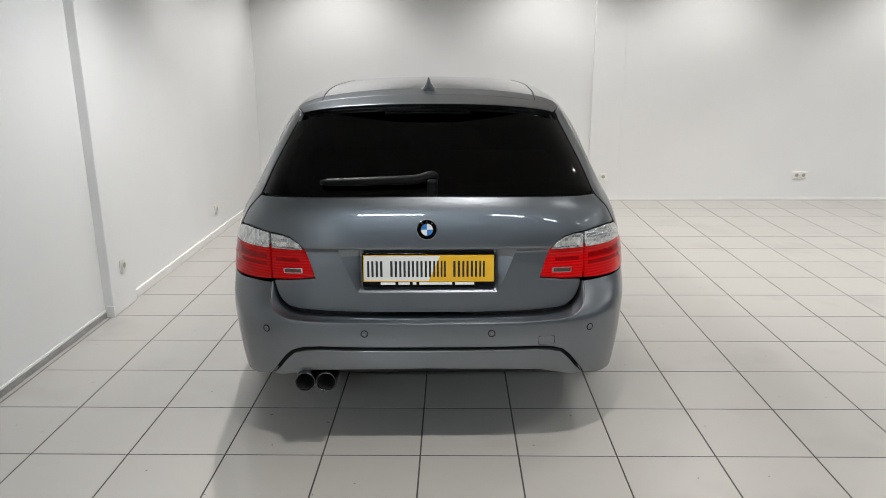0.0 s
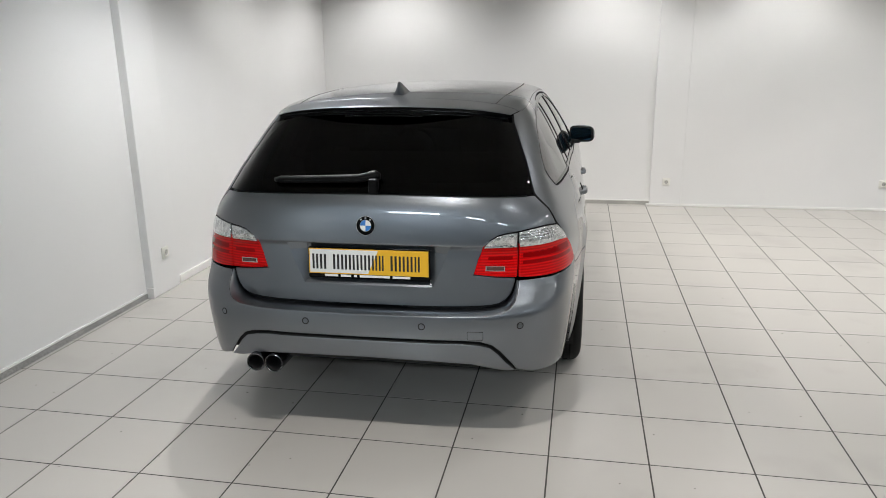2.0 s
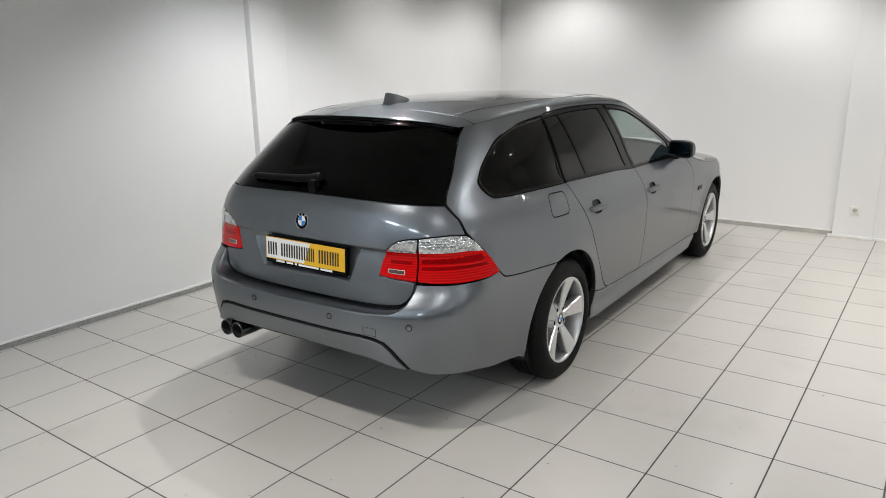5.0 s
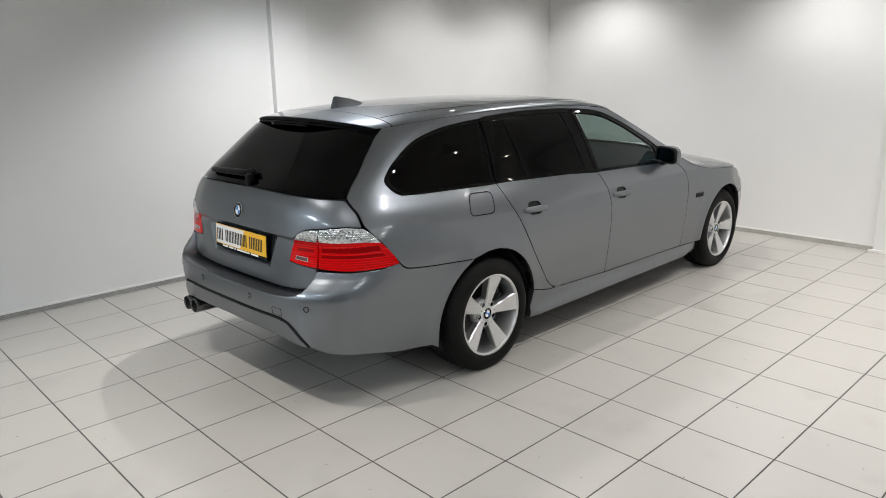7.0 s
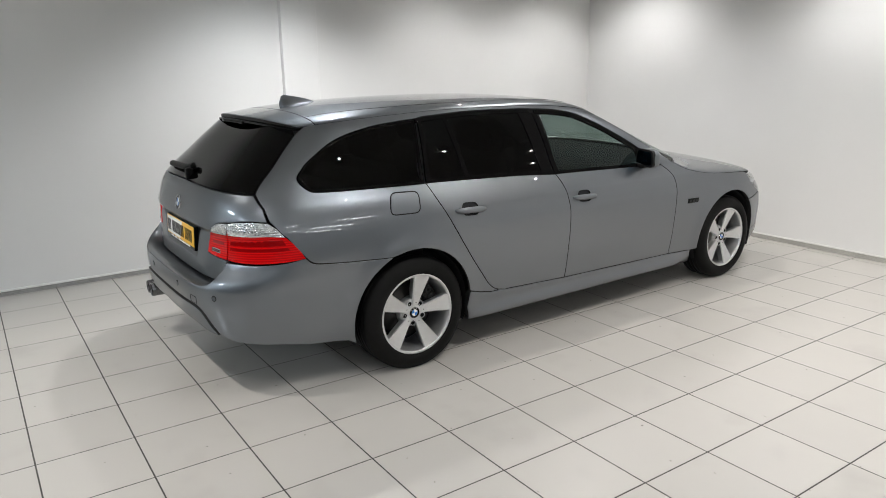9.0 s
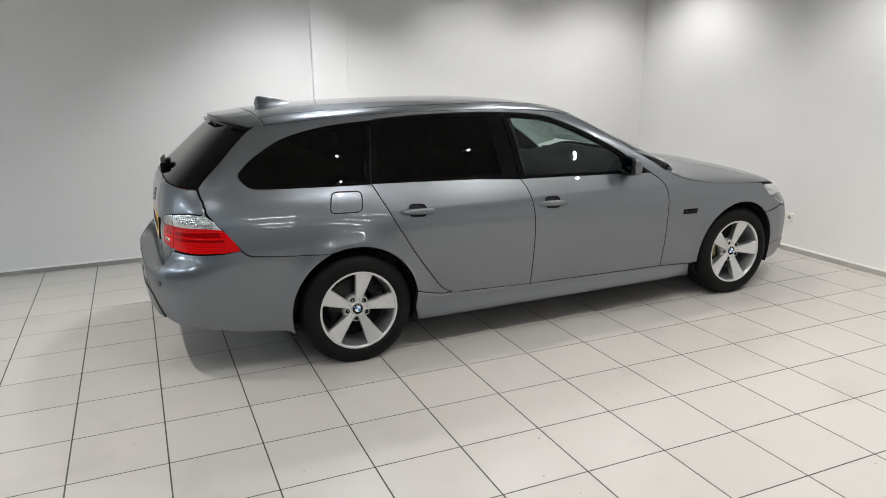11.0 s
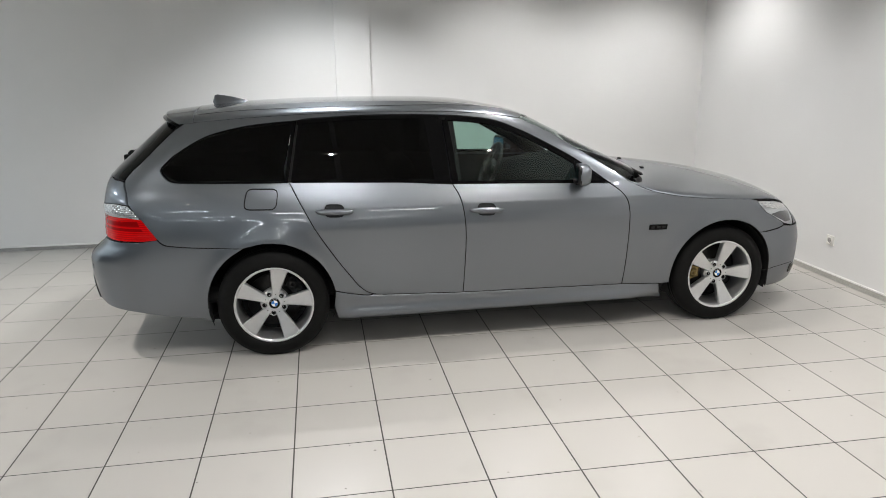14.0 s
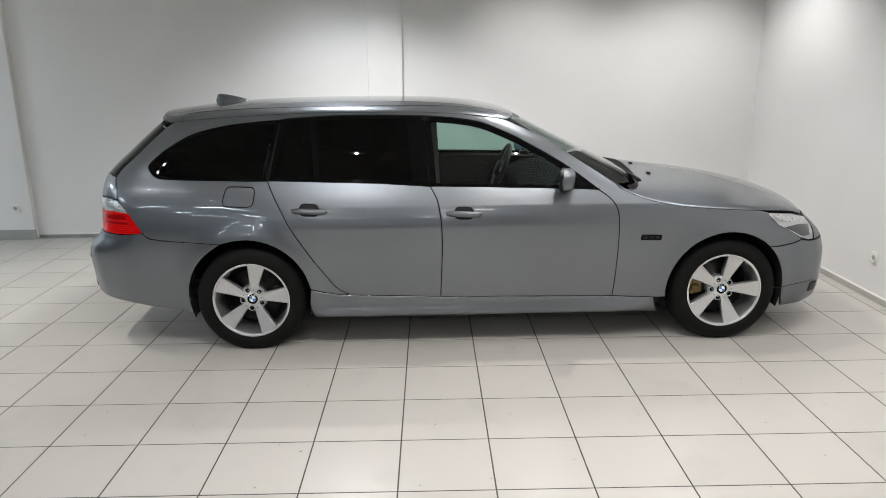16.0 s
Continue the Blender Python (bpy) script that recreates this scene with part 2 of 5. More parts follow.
# recessed ceiling lamps
def downlight(x, y, watts, colour, beam_width=124):
    ob = thing("downlight", "round recessed ceiling lamp with white ring", "lamp", pose(x, y, CEILING), "ceiling lamps")
    part("ring", lathe(bmesh.new(), [(0.030, 0.0), (0.085, -0.001), (0.088, -0.006), (0.080, -0.010), (0.060, -0.008), (0.030, -0.0035), (0.030, 0.0)], 32, 2), SKIRT, ob, smooth=True)
    part("bulb", lathe(bmesh.new(), [(0.022, -0.004), (0.0, -0.006)], 24, 2), LAMP_GLOW, ob)
    lamp = bpy.data.lights.new("downlight_beam", "SPOT")
    lamp.energy, lamp.spot_size, lamp.spot_blend, lamp.shadow_soft_size, lamp.color = watts, radians(beam_width), 0.7, 0.015, colour
    beam = new("downlight_beam", lamp)
    beam.location = (x, y, CEILING - 0.02)
    return ob


for lamp_row in LAMPS:
    downlight(*lamp_row)


# cool panel lamps over the dim end of the hall
def panel_lamp(x, y, turn, watts, colour, wide=0.12, kind="panel_lamp", label="long flat ceiling lamp with cool white light"):
    ob = thing(kind, label, "lamp", pose(x, y, CEILING, 0, 0, turn), kind.replace("_", " ") + "s")
    part("housing", block((-0.62, -wide - 0.04, -0.03), (0.62, wide + 0.04, 0.0), 0.006), SKIRT, ob)
    part("diffuser", block((-0.58, -wide, -0.034), (0.58, wide, -0.0305)), PANEL_GLOW, ob)
    lamp = bpy.data.lights.new("panel_light", "AREA")
    lamp.shape, lamp.size, lamp.size_y, lamp.energy, lamp.color = "RECTANGLE", 1.1, wide * 1.85, watts, colour
    light = new("panel_light", lamp)
    light.matrix_world = pose(x, y, CEILING - 0.04, 0, 0, turn)


for x in (-0.6, 1.6, 3.8):
    panel_lamp(x, -2.6, 0, PANEL_WATTS * (3.8 if x < 0 else 1.5), (0.80, 0.91, 1.0))
for x in (7.0, 9.2, 11.4):
    for y in (-1.4, 0.8, 3.0, 5.2):
        panel_lamp(x, y, 90, TUBE_WATTS, (0.84, 0.93, 1.0) if y < 2 else (1.0, 0.99, 0.97), 0.05, "tube_lamp", "slim ceiling tube lamp with white light")

# ---- the car's skin ----
def curve(*pts):
    """A monotone cubic through the points, straight beyond its ends."""
    px, py = [float(p[0]) for p in pts], [float(p[1]) for p in pts]
    n = len(px)
    d = [(py[i + 1] - py[i]) / (px[i + 1] - px[i]) for i in range(n - 1)]
    m = [d[0]] + [0 if d[i - 1] * d[i] <= 0 else 2 * d[i - 1] * d[i] / (d[i - 1] + d[i]) for i in range(1, n - 1)] + [d[-1]]

    def f(x):
        if x <= px[0]:
            return py[0] + m[0] * (x - px[0])
        if x >= px[-1]:
            return py[-1] + m[-1] * (x - px[-1])
        i = 0
        while x > px[i + 1]:
            i += 1
        h = px[i + 1] - px[i]
        t = (x - px[i]) / h
        return ((2 * t - 3) * t * t + 1) * py[i] + ((t - 2) * t + 1) * t * h * m[i] + (3 - 2 * t) * t * t * py[i + 1] + (t - 1) * t * t * h * m[i + 1]
    return f


# the car: x to its right, y ahead, z up from the ground under the rear axle
WHEELBASE, RADIUS = 2.886, 0.325
half_width = curve((0.16, 0.80), (0.20, 0.845), (0.27, 0.872), (0.40, 0.893), (0.55, 0.905), (0.68, 0.912), (0.75, 0.9135), (0.80, 0.907), (0.85, 0.8955), (0.874, 0.8885), (0.885, 0.8835), (0.92, 0.8675), (0.97, 0.8425), (1.05, 0.800), (1.19, 0.735), (1.33, 0.655), (1.40, 0.600))
haunch = curve((0.16, 0.80), (0.20, 0.845), (0.27, 0.872), (0.40, 0.893), (0.55, 0.907), (0.64, 0.912), (0.70, 0.9105), (0.76, 0.905), (0.82, 0.8955), (0.88, 0.882), (0.93, 0.8668), (0.97, 0.8495), (1.05, 0.800), (1.19, 0.735), (1.33, 0.655), (1.40, 0.600))
taper = curve((-1.1, 0.915), (-0.6, 0.935), (-0.3, 0.968), (0.1, 0.995), (0.8, 1.0), (2.0, 1.0), (2.9, 0.99), (3.3, 0.955), (3.75, 0.90))
gate_face = curve((0.58, -0.992), (0.70, -0.985), (0.80, -0.979), (0.842, -0.974), (0.862, -0.986), (0.90, -0.982), (1.00, -0.960), (1.05, -0.935), (1.19, -0.79), (1.33, -0.635), (1.40, -0.55))
rear_face = curve((0.16, -0.985), (0.26, -1.045), (0.34, -1.072), (0.45, -1.088), (0.535, -1.095), (0.565, -1.093), (0.579, -1.079), (0.588, -1.050), (0.595, -1.015), (0.603, -0.993), (0.70, -0.985), (0.80, -0.979), (0.842, -0.974), (0.862, -0.986), (0.90, -0.982), (1.00, -0.960), (1.05, -0.935), (1.19, -0.79), (1.33, -0.635), (1.40, -0.55))
bumper_face = curve((0.16, -0.985), (0.26, -1.045), (0.34, -1.072), (0.45, -1.088), (0.535, -1.094), (0.58, -1.092), (0.62, -1.075), (0.66, -1.040), (0.69, -1.010), (0.72, -0.992), (0.78, -0.982))
tail_end = curve((0.16, -0.40), (0.60, -0.39), (0.90, -0.368), (1.00, -0.355), (1.05, -0.335), (1.19, -0.19), (1.33, -0.035), (1.40, 0.05))
nose_face = curve((0.16, 3.665), (0.22, 3.695), (0.34, 3.702), (0.48, 3.698), (0.60, 3.665), (0.70, 3.575), (0.80, 3.45), (0.92, 3.25))
screen_face = curve((0.93, 2.555), (1.00, 2.40), (1.10, 2.18), (1.25, 1.875), (1.38, 1.62), (1.42, 1.54))
TAIL, NOSE, SQUARE = 0.6, 0.75, 4.0
SCREEN, SCREEN_SQUARE = 0.66, 6.0
WIDER = 1.012


def rim(depth, half=0.9, n=SQUARE, steps=400):
    """The rounded end of the plan: length along it from the middle, and the share of width and depth there."""
    s, out, last = 0.0, [], None
    for i in range(steps + 1):
        a = math.pi / 2 * i / steps
        p = (math.sin(a) ** (2 / n), math.cos(a) ** (2 / n))
        if last:
            s += math.hypot((p[0] - last[0]) * half, (p[1] - last[1]) * depth)
        out.append((s, p[0], p[1]))
        last = p
    return np.array(out)


TAIL_RIM, NOSE_RIM, SCREEN_RIM = rim(TAIL), rim(NOSE), rim(SCREEN, 0.9, SCREEN_SQUARE)
TAIL_LONG = TAIL_RIM[-1, 0]


def front_end(front):
    """Depth and outline of the rounded front: the windscreen is flatter than the nose."""
    return (SCREEN, SCREEN_RIM) if front is screen_face else (NOSE, NOSE_RIM)


def flare(y, z):
    out = 0.0
    for c in (0.0, WHEELBASE):
        r = math.hypot(y - c, z - RADIUS)
        out += 0.014 * math.exp(-((r - 0.370) / 0.06) ** 2)
    return out


def side_x(y, z):
    k = min(max((0.30 - y) / 0.45, 0.0), 1.0)
    k = k * k * (3 - 2 * k)
    return (half_width(z) * (1 - k) + haunch(z) * k + flare(y, z)) * taper(y) * WIDER


def lateral(u, z, front=nose_face, back=rear_face):
    """The car's skin at u metres round its plan from the middle of the tail, at height z."""
    sign, u = (1 if u >= 0 else -1), abs(u)
    depth, end = front_end(front)
    tail, nose = tail_end(z), front(z) - depth
    share = 1.0
    if u < TAIL_LONG:
        share = np.interp(u, TAIL_RIM[:, 0], TAIL_RIM[:, 1])
        y = tail - (tail - back(z)) * np.interp(u, TAIL_RIM[:, 0], TAIL_RIM[:, 2])
    else:
        y = tail + u - TAIL_LONG
        if y > nose:
            left = end[-1, 0] - (y - nose)
            sign, left = (sign if left >= 0 else -sign), abs(left)
            share = np.interp(left, end[:, 0], end[:, 1])
            y = nose + depth * np.interp(left, end[:, 0], end[:, 2])
    return sign * share * side_x(y, z), y, z


def round_y(y, z, front=nose_face):
    """u for a place y on the flank."""
    depth, end = front_end(front)
    tail, nose = tail_end(z), front(z) - depth
    if y < tail:
        d = min((tail - y) / (tail - rear_face(z)), 1)
        return float(np.interp(-d, -TAIL_RIM[:, 2], TAIL_RIM[:, 0]))
    if y > nose:
        d = min((y - nose) / depth, 1)
        return TAIL_LONG + nose - tail + end[-1, 0] - float(np.interp(-d, -end[:, 2], end[:, 0]))
    return TAIL_LONG + y - tail


def round_x(x, z):
    """u for a place x on the tail."""
    lo, hi = 0.0, TAIL_LONG + 0.4
    for _ in range(30):
        mid = (lo + hi) / 2
        if lateral(mid, z)[0] < abs(x):
            lo = mid
        else:
            hi = mid
    return math.copysign(lo, x)


def screen(u, z):
    return lateral(u, z, screen_face)


def gate_skin(u, z):
    return lateral(u, z, nose_face, gate_face)


def bumper_skin(u, z):
    """The tail with the full round of the bumper."""
    return lateral(u, z, nose_face, bumper_face)


def screen_y(y, z):
    return round_y(y, z, screen_face), z


def at_y(y, z):
    return round_y(y, z), z


def at_x(x, z):
    return round_x(x, z), z


# the roof and the bonnet arch from a rail on the flank to a ridge in the middle
roof_rail = curve((-0.70, 1.325), (-0.5, 1.348), (-0.3, 1.368), (0.0, 1.387), (0.5, 1.402), (1.0, 1.400), (1.3, 1.385), (1.55, 1.352), (1.75, 1.26))
roof_ridge = curve((-0.72, 1.372), (-0.62, 1.392), (-0.44, 1.420), (-0.21, 1.444), (0.04, 1.457), (0.34, 1.464), (0.68, 1.466), (0.94, 1.462), (1.25, 1.446), (1.48, 1.412), (1.66, 1.368))
hood_rail = curve((2.15, 0.99), (2.22, 0.962), (2.30, 0.922), (2.42, 0.884), (2.65, 0.846), (2.9, 0.828), (3.13, 0.812), (3.3, 0.79), (3.45, 0.74))
hood_ridge = curve((2.2, 1.033), (2.43, 1.004), (2.61, 0.982), (2.81, 0.956), (3.01, 0.926), (3.22, 0.884), (3.43, 0.828), (3.58, 0.768))


def arch_point(a, y, rail, ridge, front, span, rise, run):
    z0 = rail(y)
    lo, hi = lateral(round_y(y, z0 - 0.01, front), z0 - 0.01, front), lateral(round_y(y, z0, front), z0, front)
    x0, slope = hi[0], (hi[0] - lo[0]) / 0.01
    t = 1 - min(abs(a) / span, 1.0)
    z1 = ridge(y)
    tx, tz = slope * rise, rise
    h00, h10, h01, h11 = (2 * t - 3) * t * t + 1, ((t - 2) * t + 1) * t, (3 - 2 * t) * t * t, (t - 1) * t * t
    x = h00 * x0 + h10 * tx - h11 * run
    z = h00 * z0 + h10 * tz + h01 * z1
    return math.copysign(x, a), y, z


def roof_skin(a, y):
    return arch_point(a, y, roof_rail, roof_ridge, screen_face, 0.6, 0.16, 0.55)


def spoiler_skin(a, y):
    """The roof carried straight on behind its end."""
    if y > -0.43:
        return roof_skin(a, y)
    p, q = roof_skin(a, -0.43), roof_skin(a, -0.40)
    d = y + 0.43
    return tuple(p[i] + (q[i] - p[i]) / 0.03 * d for i in range(3))


def hood_skin(a, y):
    return arch_point(a, y, hood_rail, hood_ridge, nose_face, 0.85, 0.13, 0.75)


# ---- outlines ----
def spline(pts, n=5):
    """A smooth line through the points."""
    out = []
    for i in range(len(pts) - 1):
        p0, p1, p2, p3 = pts[max(i - 1, 0)], pts[i], pts[i + 1], pts[min(i + 2, len(pts) - 1)]
        for k in range(n):
            t = k / n
            out.append(tuple(0.5 * (2 * p1[c] + (p2[c] - p0[c]) * t + (2 * p0[c] - 5 * p1[c] + 4 * p2[c] - p3[c]) * t * t + (3 * p1[c] - p0[c] - 3 * p2[c] + p3[c]) * t ** 3) for c in (0, 1)))
    out.append(tuple(pts[-1]))
    return out


def fillet(poly, r, n=4):
    """Rounds every corner of a closed outline."""
    out, count = [], len(poly)
    for i in range(count):
        p, a, b = Vector(poly[i]), Vector(poly[i - 1]), Vector(poly[(i + 1) % count])
        da, db = a - p, b - p
        cut = min(r, da.length * 0.45, db.length * 0.45)
        s, e = p + da.normalized() * cut, p + db.normalized() * cut
        for k in range(n + 1):
            t = k / n
            out.append(tuple((1 - t) ** 2 * s + 2 * t * (1 - t) * p + t * t * e))
    return out


def clean(poly, tol=1e-5):
    out = []
    for p in poly:
        if not out or math.hypot(p[0] - out[-1][0], p[1] - out[-1][1]) > tol:
            out.append(p)
    if math.hypot(out[0][0] - out[-1][0], out[0][1] - out[-1][1]) < tol:
        out.pop()
    return out


def area(poly):
    return sum(poly[i - 1][0] * poly[i][1] - poly[i][0] * poly[i - 1][1] for i in range(len(poly))) / 2


def inset(poly, d):
    """An outline that runs anticlockwise, drawn d inside itself."""
    out, count = [], len(poly)
    for i in range(count):
        p, a, b = Vector(poly[i]), Vector(poly[i - 1]), Vector(poly[(i + 1) % count])
        e, f = (p - a).normalized(), (b - p).normalized()
        ne, nf = Vector((-e.y, e.x)), Vector((-f.y, f.x))
        n = ne + nf
        n = n / max(n.length_squared / 2, 0.6) if n.length > 1e-6 else ne
        out.append(tuple(p + n * d))
    return out


def dense(poly, step=0.03):
    """An outline with further points along its long sides."""
    out = []
    for i in range(len(poly)):
        p, q = poly[i], poly[(i + 1) % len(poly)]
        n = max(1, int(math.hypot(q[0] - p[0], q[1] - p[1]) / step))
        out += [(p[0] + (q[0] - p[0]) * k / n, p[1] + (q[1] - p[1]) * k / n) for k in range(n)]
    return out


def circle(cy, cz, r, a0, a1, n=24):
    return [(cy + r * math.cos(radians(a0 + (a1 - a0) * i / n)), cz + r * math.sin(radians(a0 + (a1 - a0) * i / n))) for i in range(n + 1)]


def skin_frame(f, a, b):
    p = Vector(f(a, b))
    e = 0.004
    da, db = (Vector(f(a + e, b)) - Vector(f(a - e, b))) / (2 * e), (Vector(f(a, b + e)) - Vector(f(a, b - e))) / (2 * e)
    n = da.cross(db)
    n = n.normalized() if n.length > 1e-9 else Vector((0, 0, 1))
    return p, da, db, n


def panel(name, poly, f, mat, parent, gap=0.0052, edge=0.002, roll=0.018, step=0.032, depth=0.0, holes=(), label="", relief=None, rows=None, rim_mat=None):
    """Sheet metal or glass laid on the skin f inside an outline, with rounded and turned-in edges. holes: convex outlines cut out."""
    poly = clean(poly)
    if area(poly) < 0:
        poly = poly[::-1]
    poly = clean(inset(poly, gap / 2 + edge))
    bm = bmesh.new()
    bm.faces.new([bm.verts.new((p[0], p[1], 0)) for p in poly])

    def cut(co, no, faces=None):
        faces = faces or bm.faces[:]
        edges, verts = {e for q in faces for e in q.edges}, {v for q in faces for v in q.verts}
        bmesh.ops.bisect_plane(bm, geom=list(verts) + list(edges) + list(faces), dist=1e-5, plane_co=co, plane_no=no)
    for axis in (0, 1):
        lo, hi = min(p[axis] for p in poly), max(p[axis] for p in poly)
        count = max(1, int((hi - lo) / (rows if rows and axis == 1 else step)))
        for i in range(1, count):
            co = [0, 0, 0]
            co[axis] = lo + (hi - lo) * i / count
            cut(co, (1, 0, 0) if axis == 0 else (0, 1, 0))
    for hole in holes:
        hole = clean(hole)
        if area(hole) < 0:
            hole = hole[::-1]
        hole = inset(hole, -(gap / 2 + edge))
        count = len(hole)
        lo_a, hi_a = min(p[0] for p in hole) - 0.004, max(p[0] for p in hole) + 0.004
        lo_b, hi_b = min(p[1] for p in hole) - 0.004, max(p[1] for p in hole) + 0.004

        def close_by(q):
            xs, ys = [v.co.x for v in q.verts], [v.co.y for v in q.verts]
            return max(xs) > lo_a and min(xs) < hi_a and max(ys) > lo_b and min(ys) < hi_b
        for i in range(count):
            a, b = hole[i], hole[(i + 1) % count]
            cut((a[0], a[1], 0), (a[1] - b[1], b[0] - a[0], 0), [q for q in bm.faces if close_by(q)])
        dead = []
        for face in bm.faces:
            c = face.calc_center_median()
            if all((hole[(i + 1) % count][0] - hole[i][0]) * (c.y - hole[i][1]) - (hole[(i + 1) % count][1] - hole[i][1]) * (c.x - hole[i][0]) > 0 for i in range(count)):
                dead.append(face)
        bmesh.ops.delete(bm, geom=dead, context="FACES")
    flat = bm.faces[:]
    for face in flat:
        if face.normal.z < 0:
            face.normal_flip()
    outward = {}
    border = [e for e in bm.edges if len(e.link_faces) == 1]
    for e in border:
        mid, c = (e.verts[0].co + e.verts[1].co) / 2, e.link_faces[0].calc_center_median()
        d = e.verts[1].co - e.verts[0].co
        n = Vector((d.y, -d.x, 0))
        if n.length < 1e-9:
            continue
        n.normalize()
        loop = e.link_loops[0]
        d2 = loop.link_loop_next.vert.co - loop.vert.co
        n = Vector((d2.y, -d2.x, 0)).normalized()
        for v in e.verts:
            outward[v] = outward.get(v, Vector((0, 0, 0))) + n
    info = {v: (v.co.x, v.co.y, 0.0, None) for v in bm.verts}
    ring = border
    for stage in range(2):
        made = bmesh.ops.extrude_edge_only(bm, edges=ring)["geom"]
        fresh_v = [g for g in made if isinstance(g, bmesh.types.BMVert)]
        fresh_e = [g for g in made if isinstance(g, bmesh.types.BMEdge)]
        before = set(info)
        for v in fresh_v:
            src = next((o for o in (e.other_vert(v) for e in v.link_edges) if o in before), None)
            a, b, dep, out = info[src]
            n = outward.get(src, Vector((0, 0, 0)))
            n = n.normalized() if n.length > 1e-6 else n
            if stage == 0:
                nv = (a + n.x * edge, b + n.y * edge, edge * 0.8, (n.x, n.y, 0.5))
            else:
                nv = (a, b, roll, (out[0], out[1], 0.9))
            outward[v] = n
            info[v] = nv
        fresh = set(fresh_v)
        if stage == 1:
            for v in fresh_v:
                for face in v.link_faces:
                    face.material_index = 1
        ring = [e for e in fresh_e if e.verts[0] in fresh and e.verts[1] in fresh]
    normals = {}
    for v, (a, b, dep, out) in info.items():
        p, da, db, n = skin_frame(f, a, b)
        extra = relief(p) if relief else 0.0
        v.co = p - n * (dep + depth + extra)
        if out:
            t = da * out[0] + db * out[1]
            t = t.normalized() if t.length > 1e-9 else t
            normals[v] = (n * (1 - out[2]) + t * out[2]).normalized()
        else:
            normals[v] = n
    bmesh.ops.triangulate(bm, faces=[q for q in bm.faces if len(q.verts) > 4])
    bm.verts.index_update()
    listed = [normals[v] for v in bm.verts]
    ob = part(name, bm, mat, parent, label, smooth=True)
    # Painted panels get black inner edges: the shade of the gaps as colour.
    ob.data.materials.append(rim_mat or (UNDER_SHADE if mat is PAINT else mat))
    if not relief:
        ob.data.normals_split_custom_set_from_vertices([tuple(n) for n in listed])
    return ob


def mirrored(poly):
    return [(-p[0], p[1]) for p in poly]


def band(bm, outer, inner, f, d0=0.0, d1=0.0):
    """A strip of skin between two outlines of as many points."""
    count = len(outer)
    def lay(p, d):
        q, _, _, n = skin_frame(f, *p)
        return bm.verts.new(q - n * d)
    rows = [[lay(p, d0 + 0.008) for p in outer], [lay(p, d0) for p in outer], [lay(((p[0] + q[0]) / 2, (p[1] + q[1]) / 2), min(d0, d1) - 0.002) for p, q in zip(outer, inner)], [lay(p, d1) for p in inner], [lay(p, d1 + 0.008) for p in inner]]
    for a, b in zip(rows, rows[1:]):
        for i in range(count):
            j = (i + 1) % count
            bm.faces.new((a[i], a[j], b[j], b[i]))
    bmesh.ops.recalc_face_normals(bm, faces=bm.faces[:])
    return bm


# ---- the car's materials ----
def car_paint():
    m = bpy.data.materials.new("grey_metallic_paint")
    m.use_nodes = True
    nt = m.node_tree
    b = nt.nodes["Principled BSDF"]
    b.inputs["Metallic"].default_value, b.inputs["Roughness"].default_value = 0.95, 0.37
    b.inputs["Specular Tint"].default_value = (0.32, 0.33, 0.34, 1)
    b.inputs["Coat Weight"].default_value, b.inputs["Coat Roughness"].default_value, b.inputs["Coat IOR"].default_value = 1.0, 0.008, 1.6
    tc, n, r = nt.nodes.new("ShaderNodeTexCoord"), nt.nodes.new("ShaderNodeTexNoise"), nt.nodes.new("ShaderNodeMix")
    n.inputs["Scale"].default_value, n.inputs["Detail"].default_value = 3.0, 3.0
    r.data_type = "RGBA"
    r.inputs["A"].default_value, r.inputs["B"].default_value = (0.162, 0.176, 0.193, 1), (0.173, 0.188, 0.206, 1)
    nt.links.new(tc.outputs["Object"], n.inputs["Vector"])
    nt.links.new(n.outputs["Fac"], r.inputs["Factor"])
    nt.links.new(r.outputs["Result"], b.inputs["Base Color"])
    return m


PAINT = car_paint()
BLACK_GLOSS = material("black_gloss_trim", (0.003, 0.003, 0.0032), 0.025, spec=0.13)
BLACK = material("black_plastic", (0.007, 0.007, 0.0075), 0.5, spec=0.22, bump=0.0001, size=500, vary=0.1)
# Black of the underside; also stands for shade in gaps, crease and dimples.
UNDER_SHADE = material("underside_shade_black", (0.006, 0.006, 0.006), 0.85, vary=0.2, size=30)
RUBBER = material("tyre_rubber", (0.0055, 0.0054, 0.0052), 0.65, spec=0.16, vary=0.15, size=25, stain=0.25, stain_size=9, bump=0.0002)
ALLOY = material("silver_alloy", (0.63, 0.635, 0.64), 0.30, 0.85, coat=0.3, vary=0.02)
DISC = material("brake_steel", (0.06, 0.058, 0.056), 0.4, 1.0, vary=0.1, size=50)
BRASS = material("brass_caliper", (0.20, 0.145, 0.05), 0.4, 0.6, vary=0.15)
CHROME = material("chrome", (0.75, 0.75, 0.76), 0.08, 1.0)
DARK_STEEL = material("exhaust_steel", (0.16, 0.16, 0.165), 0.2, 1.0, vary=0.1, size=30)
DARK_GLASS = glass_material("privacy_glass", (0.004, 0.004, 0.0045), 1.27)
CLEAR_GLASS = glass_material("side_glass", (0.53, 0.67, 0.625), 1.5)
SEAT = material("seat_leather", (0.012, 0.012, 0.013), 0.5, vary=0.12, size=60, bump=0.0002)
TRIM = material("interior_trim", (0.012, 0.012, 0.013), 0.6, vary=0.1, size=80)
